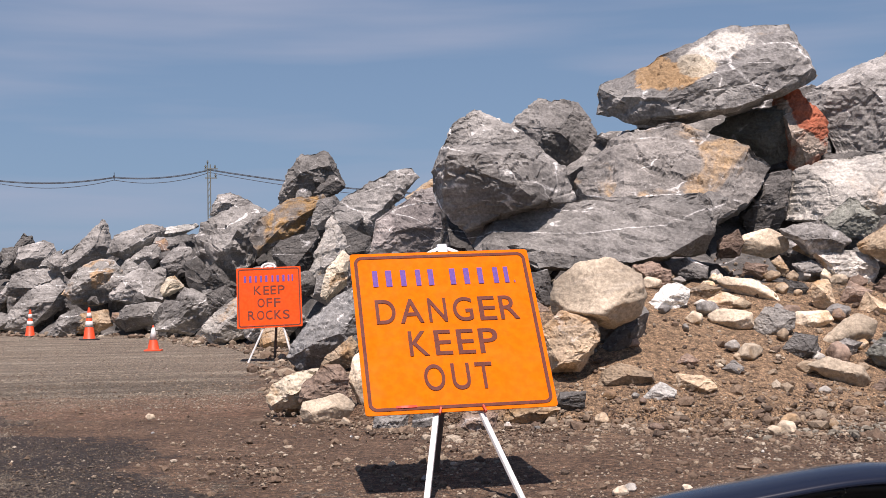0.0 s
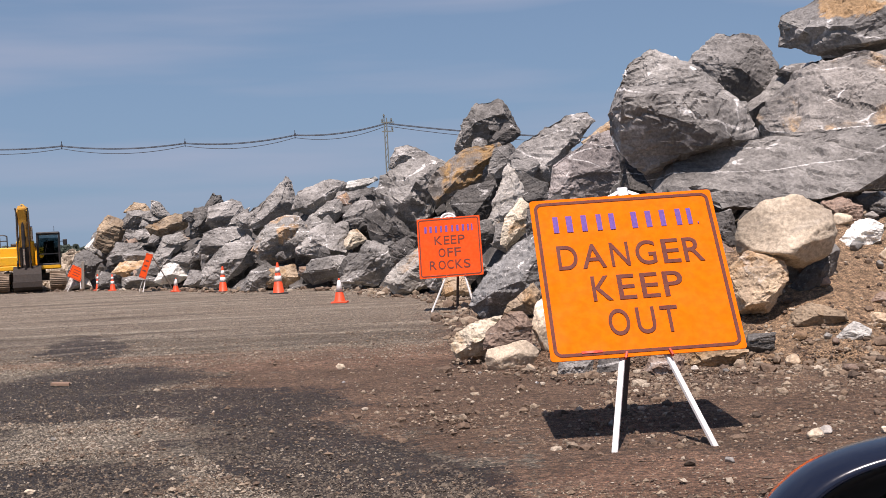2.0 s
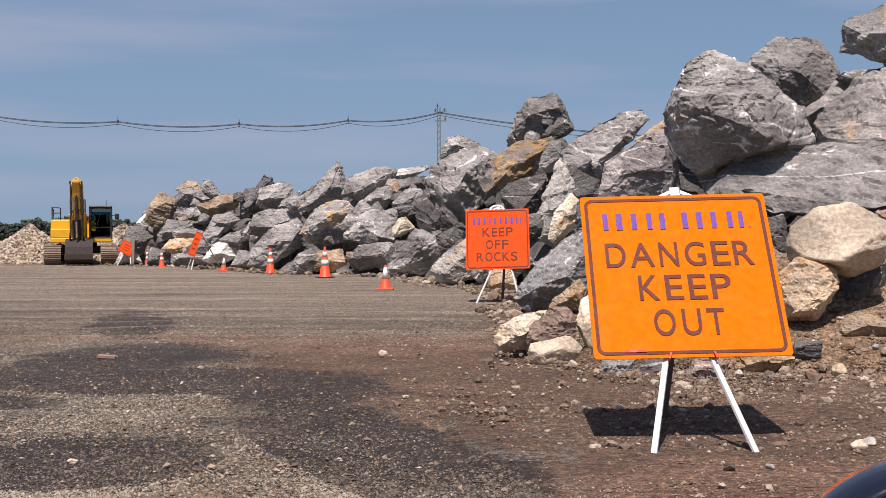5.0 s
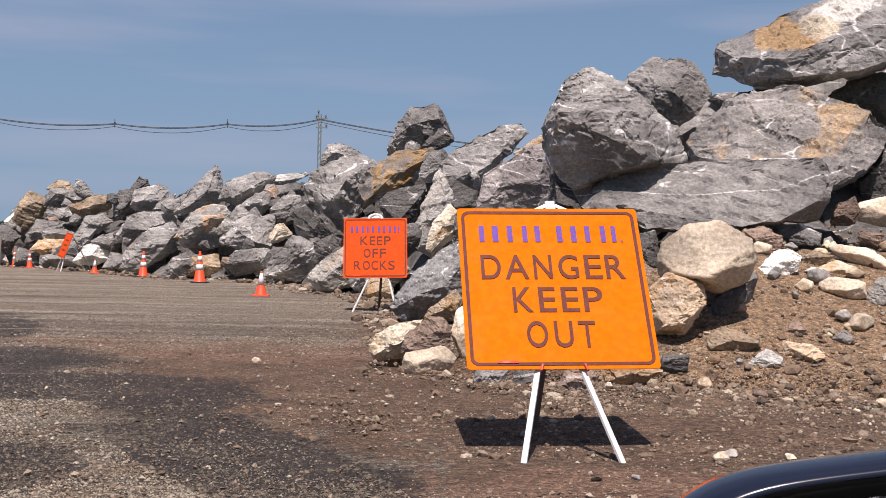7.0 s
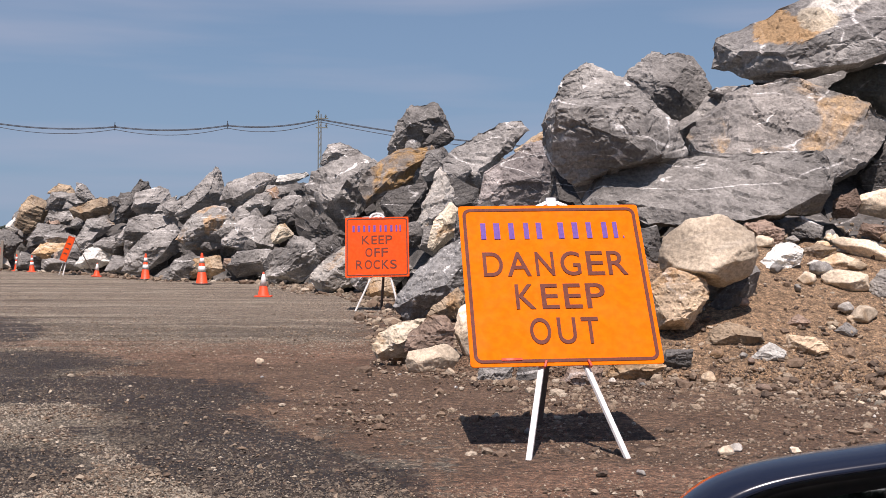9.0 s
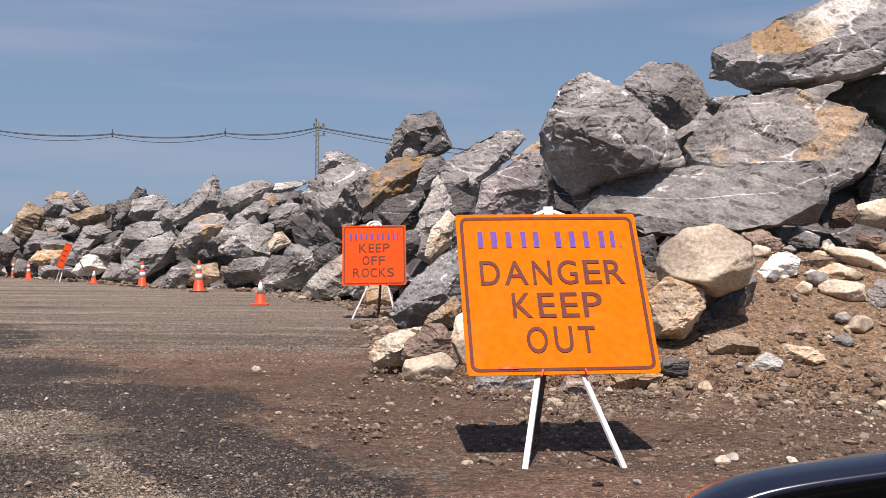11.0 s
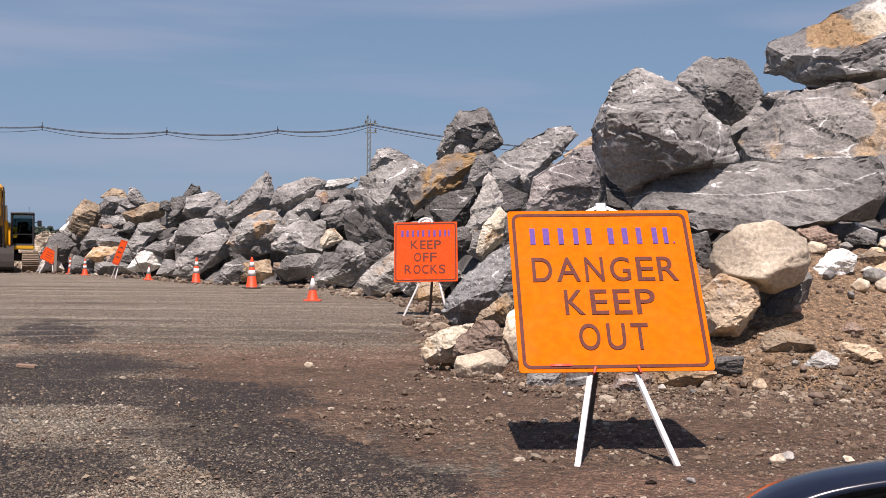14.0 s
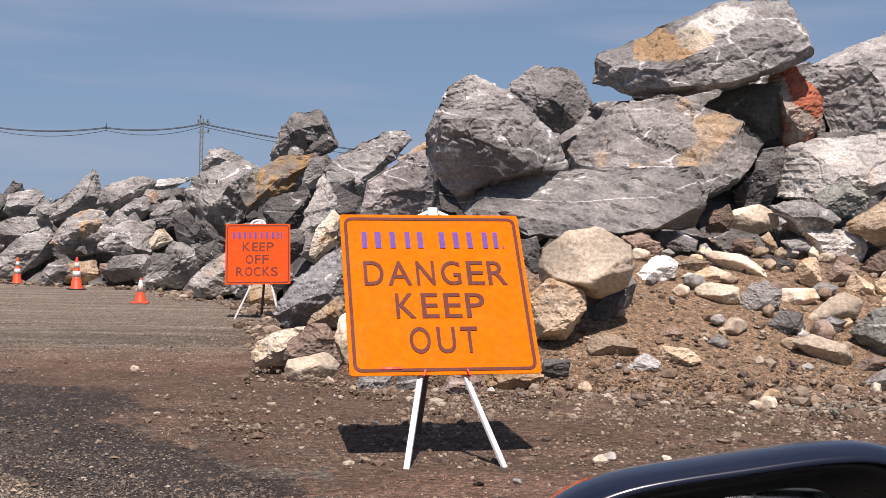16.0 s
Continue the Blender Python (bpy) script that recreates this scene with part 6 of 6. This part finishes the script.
for sx, z in ((-0.5, 20.9), (0.9, 20.9), (1.0, 19.5), (-0.2, 21.6)):
    part("insulator", tube(tube(bmesh.new(), (px + sx, py, z - 0.3), (px + sx, py, z + 0.3), 0.10, sides=8), (px + sx, py, z), (px + sx, py, z + 0.1), 0.2, sides=10), POLE, power)


def cable(a, b, sag, r):
    cu = bpy.data.curves.new("cable", "CURVE")
    cu.dimensions, cu.bevel_depth, cu.bevel_resolution = "3D", r, 1
    sp = cu.splines.new("POLY")
    sp.points.add(16)
    for i in range(17):
        u = i / 16
        p = Vector(a).lerp(Vector(b), u)
        sp.points[i].co = (p.x, p.y, p.z - 4 * sag * u * (1 - u), 1)
    ob = new("cable", cu)
    me = bpy.data.meshes.new_from_object(ob.evaluated_get(bpy.context.evaluated_depsgraph_get()))
    bpy.data.objects.remove(ob)
    me.materials.clear()
    me.materials.append(WIRE)
    c = new("cable", me)
    c.parent = power


for a, b in zip(line_pts, line_pts[1:]):
    last = b is line_pts[-1]
    for dz, r, more in ((0, 0.07, 0), (0.13, 0.045, 0), (-0.34, 0.05, 0.36)):
        lift = dz
        cable((a[0], a[1], a[2] + dz), (b[0], b[1], b[2] + lift), (0.62 if not last else 0.8) + more, r)
    if not last and a is not line_pts[0]:
        bm = tube(bmesh.new(), (a[0], a[1], a[2] - 0.5), (a[0], a[1], a[2] + 0.8), 0.05, sides=6)
        tube(bm, (a[0], a[1], a[2] - 0.1), (a[0], a[1], a[2] + 0.35), 0.2, 0.12, 8)
        part("spacer", bm, WIRE, power)

# a roadside pole with cables across the road behind, seen in the car's mirror
road_pole = base("utility_pole", pose(28, -90, 0), "wooden roadside pole with cables behind the car", "utility pole")
part("pole", tube(bmesh.new(), (0, 0, 0), (0, 0, 7.4), 0.16, 0.12), DARK_WOOD, road_pole)
part("crossarm", box(bmesh.new(), (2.4, 0.12, 0.14), (0, 0, 6.8)), DARK_WOOD, road_pole)
for x, z in ((-1.1, 6.95), (0.0, 7.4), (1.1, 6.95), (0.0, 6.2)):
    for far in (-34, 34):
        part("cable", tube(bmesh.new(), (x, 0, z), (x + far, -4, z - 1.2), 0.045, sides=6), GREY_METAL, road_pole)

# ---- the car's side mirror ----
CAR, cn, cl, cb = node_set("black_car_paint", 0.22)
cb.inputs["Base Color"].default_value = (0.008, 0.011, 0.024, 1)
cb.inputs["Coat Weight"].default_value, cb.inputs["Coat Roughness"].default_value = 0.35, 0.08
SHELL = plain("black_shell_plastic", (0.012, 0.012, 0.013), 0.35, 0, 0.05)
SILVER, sn, sl, sb = node_set("mirror_glass", 0.02, 1.0)
sb.inputs["Base Color"].default_value = (0.55, 0.58, 0.58, 1)


def loop_curve(ctrl, k=8):
    """A smooth closed loop through the control points."""
    out = []
    c = [Vector(p) for p in ctrl]
    for i in range(len(c)):
        a, b, d, e = c[i - 1], c[i], c[(i + 1) % len(c)], c[(i + 2) % len(c)]
        for j in range(k):
            t = j / k
            out.append(0.5 * ((2 * b) + (d - a) * t + (2 * a - 5 * b + 4 * d - e) * t * t + (3 * b - a - 3 * d + e) * t ** 3))
    return out


def lofted(rings, close=True):
    bm = bmesh.new()
    rows = [[bm.verts.new(p) for p in r] for r in rings]
    for a, b in zip(rows, rows[1:]):
        for i in range(len(a)):
            bm.faces.new((a[i], a[(i + 1) % len(a)], b[(i + 1) % len(a)], b[i]))
    if close:
        bm.faces.new(rows[-1])
    bmesh.ops.recalc_face_normals(bm, faces=bm.faces)
    return bm


car = base("car_mirror", pose(0.291, 0.75, 1.0705), "glossy black car side mirror on its door", "car mirror")
outline = loop_curve([(-0.150, 0.015), (-0.128, 0.048), (-0.085, 0.069), (0.0, 0.083), (0.06, 0.0905), (0.098, 0.0895), (0.124, 0.076), (0.138, 0.04), (0.135, -0.03), (0.09, -0.08), (-0.09, -0.085), (-0.145, -0.045)])
MIDDLE = -0.005


def ring(scale, y, narrow=1.0):
    return [(MIDDLE + (p.x - MIDDLE) * scale * narrow, y, p.y * scale) for p in outline]


part("shell", lofted([ring(0.885, 0.008), ring(0.890, -0.001), ring(0.905, -0.003), ring(0.95, 0.003), ring(0.985, 0.014), ring(1.0, 0.03), ring(0.97, 0.05), ring(0.88, 0.075), ring(0.66, 0.10), ring(0.3, 0.115)]), CAR, car, "glossy black painted shell", True)
part("inner_rim", lofted([ring(0.888, 0.007), ring(0.86, 0.004), ring(0.81, 0.010), ring(0.75, 0.022, 0.93), ring(0.66, 0.027, 0.88)], False), SHELL, car, "black plastic inner rim", True)
glass = part("mirror_glass", lofted([ring(0.72, -0.002, 0.92), ring(0.725, 0.0, 0.92), ring(0.725, 0.004, 0.92)]), SILVER, car, "mirror glass")
bmg = bmesh.new()
bmg.from_mesh(glass.data)
bmg.faces.new([v for v in list(bmg.verts)[:len(outline)]])
bmg.to_mesh(glass.data)
bmg.free()
glass.matrix_basis = pose(0, 0.026, 0, -7.2, 0, -2)
part("arm", box(bmesh.new(), (0.10, 0.05, 0.10), (0.16, 0.05, -0.09), pose(0, 0, 0, 0, 30), 0.015), SHELL, car)
part("door_panel", box(bmesh.new(), (0.05, 1.3, 0.98), (0.24, 0.1, -0.60), bevel=0.02), CAR, car, "glossy black door panel")
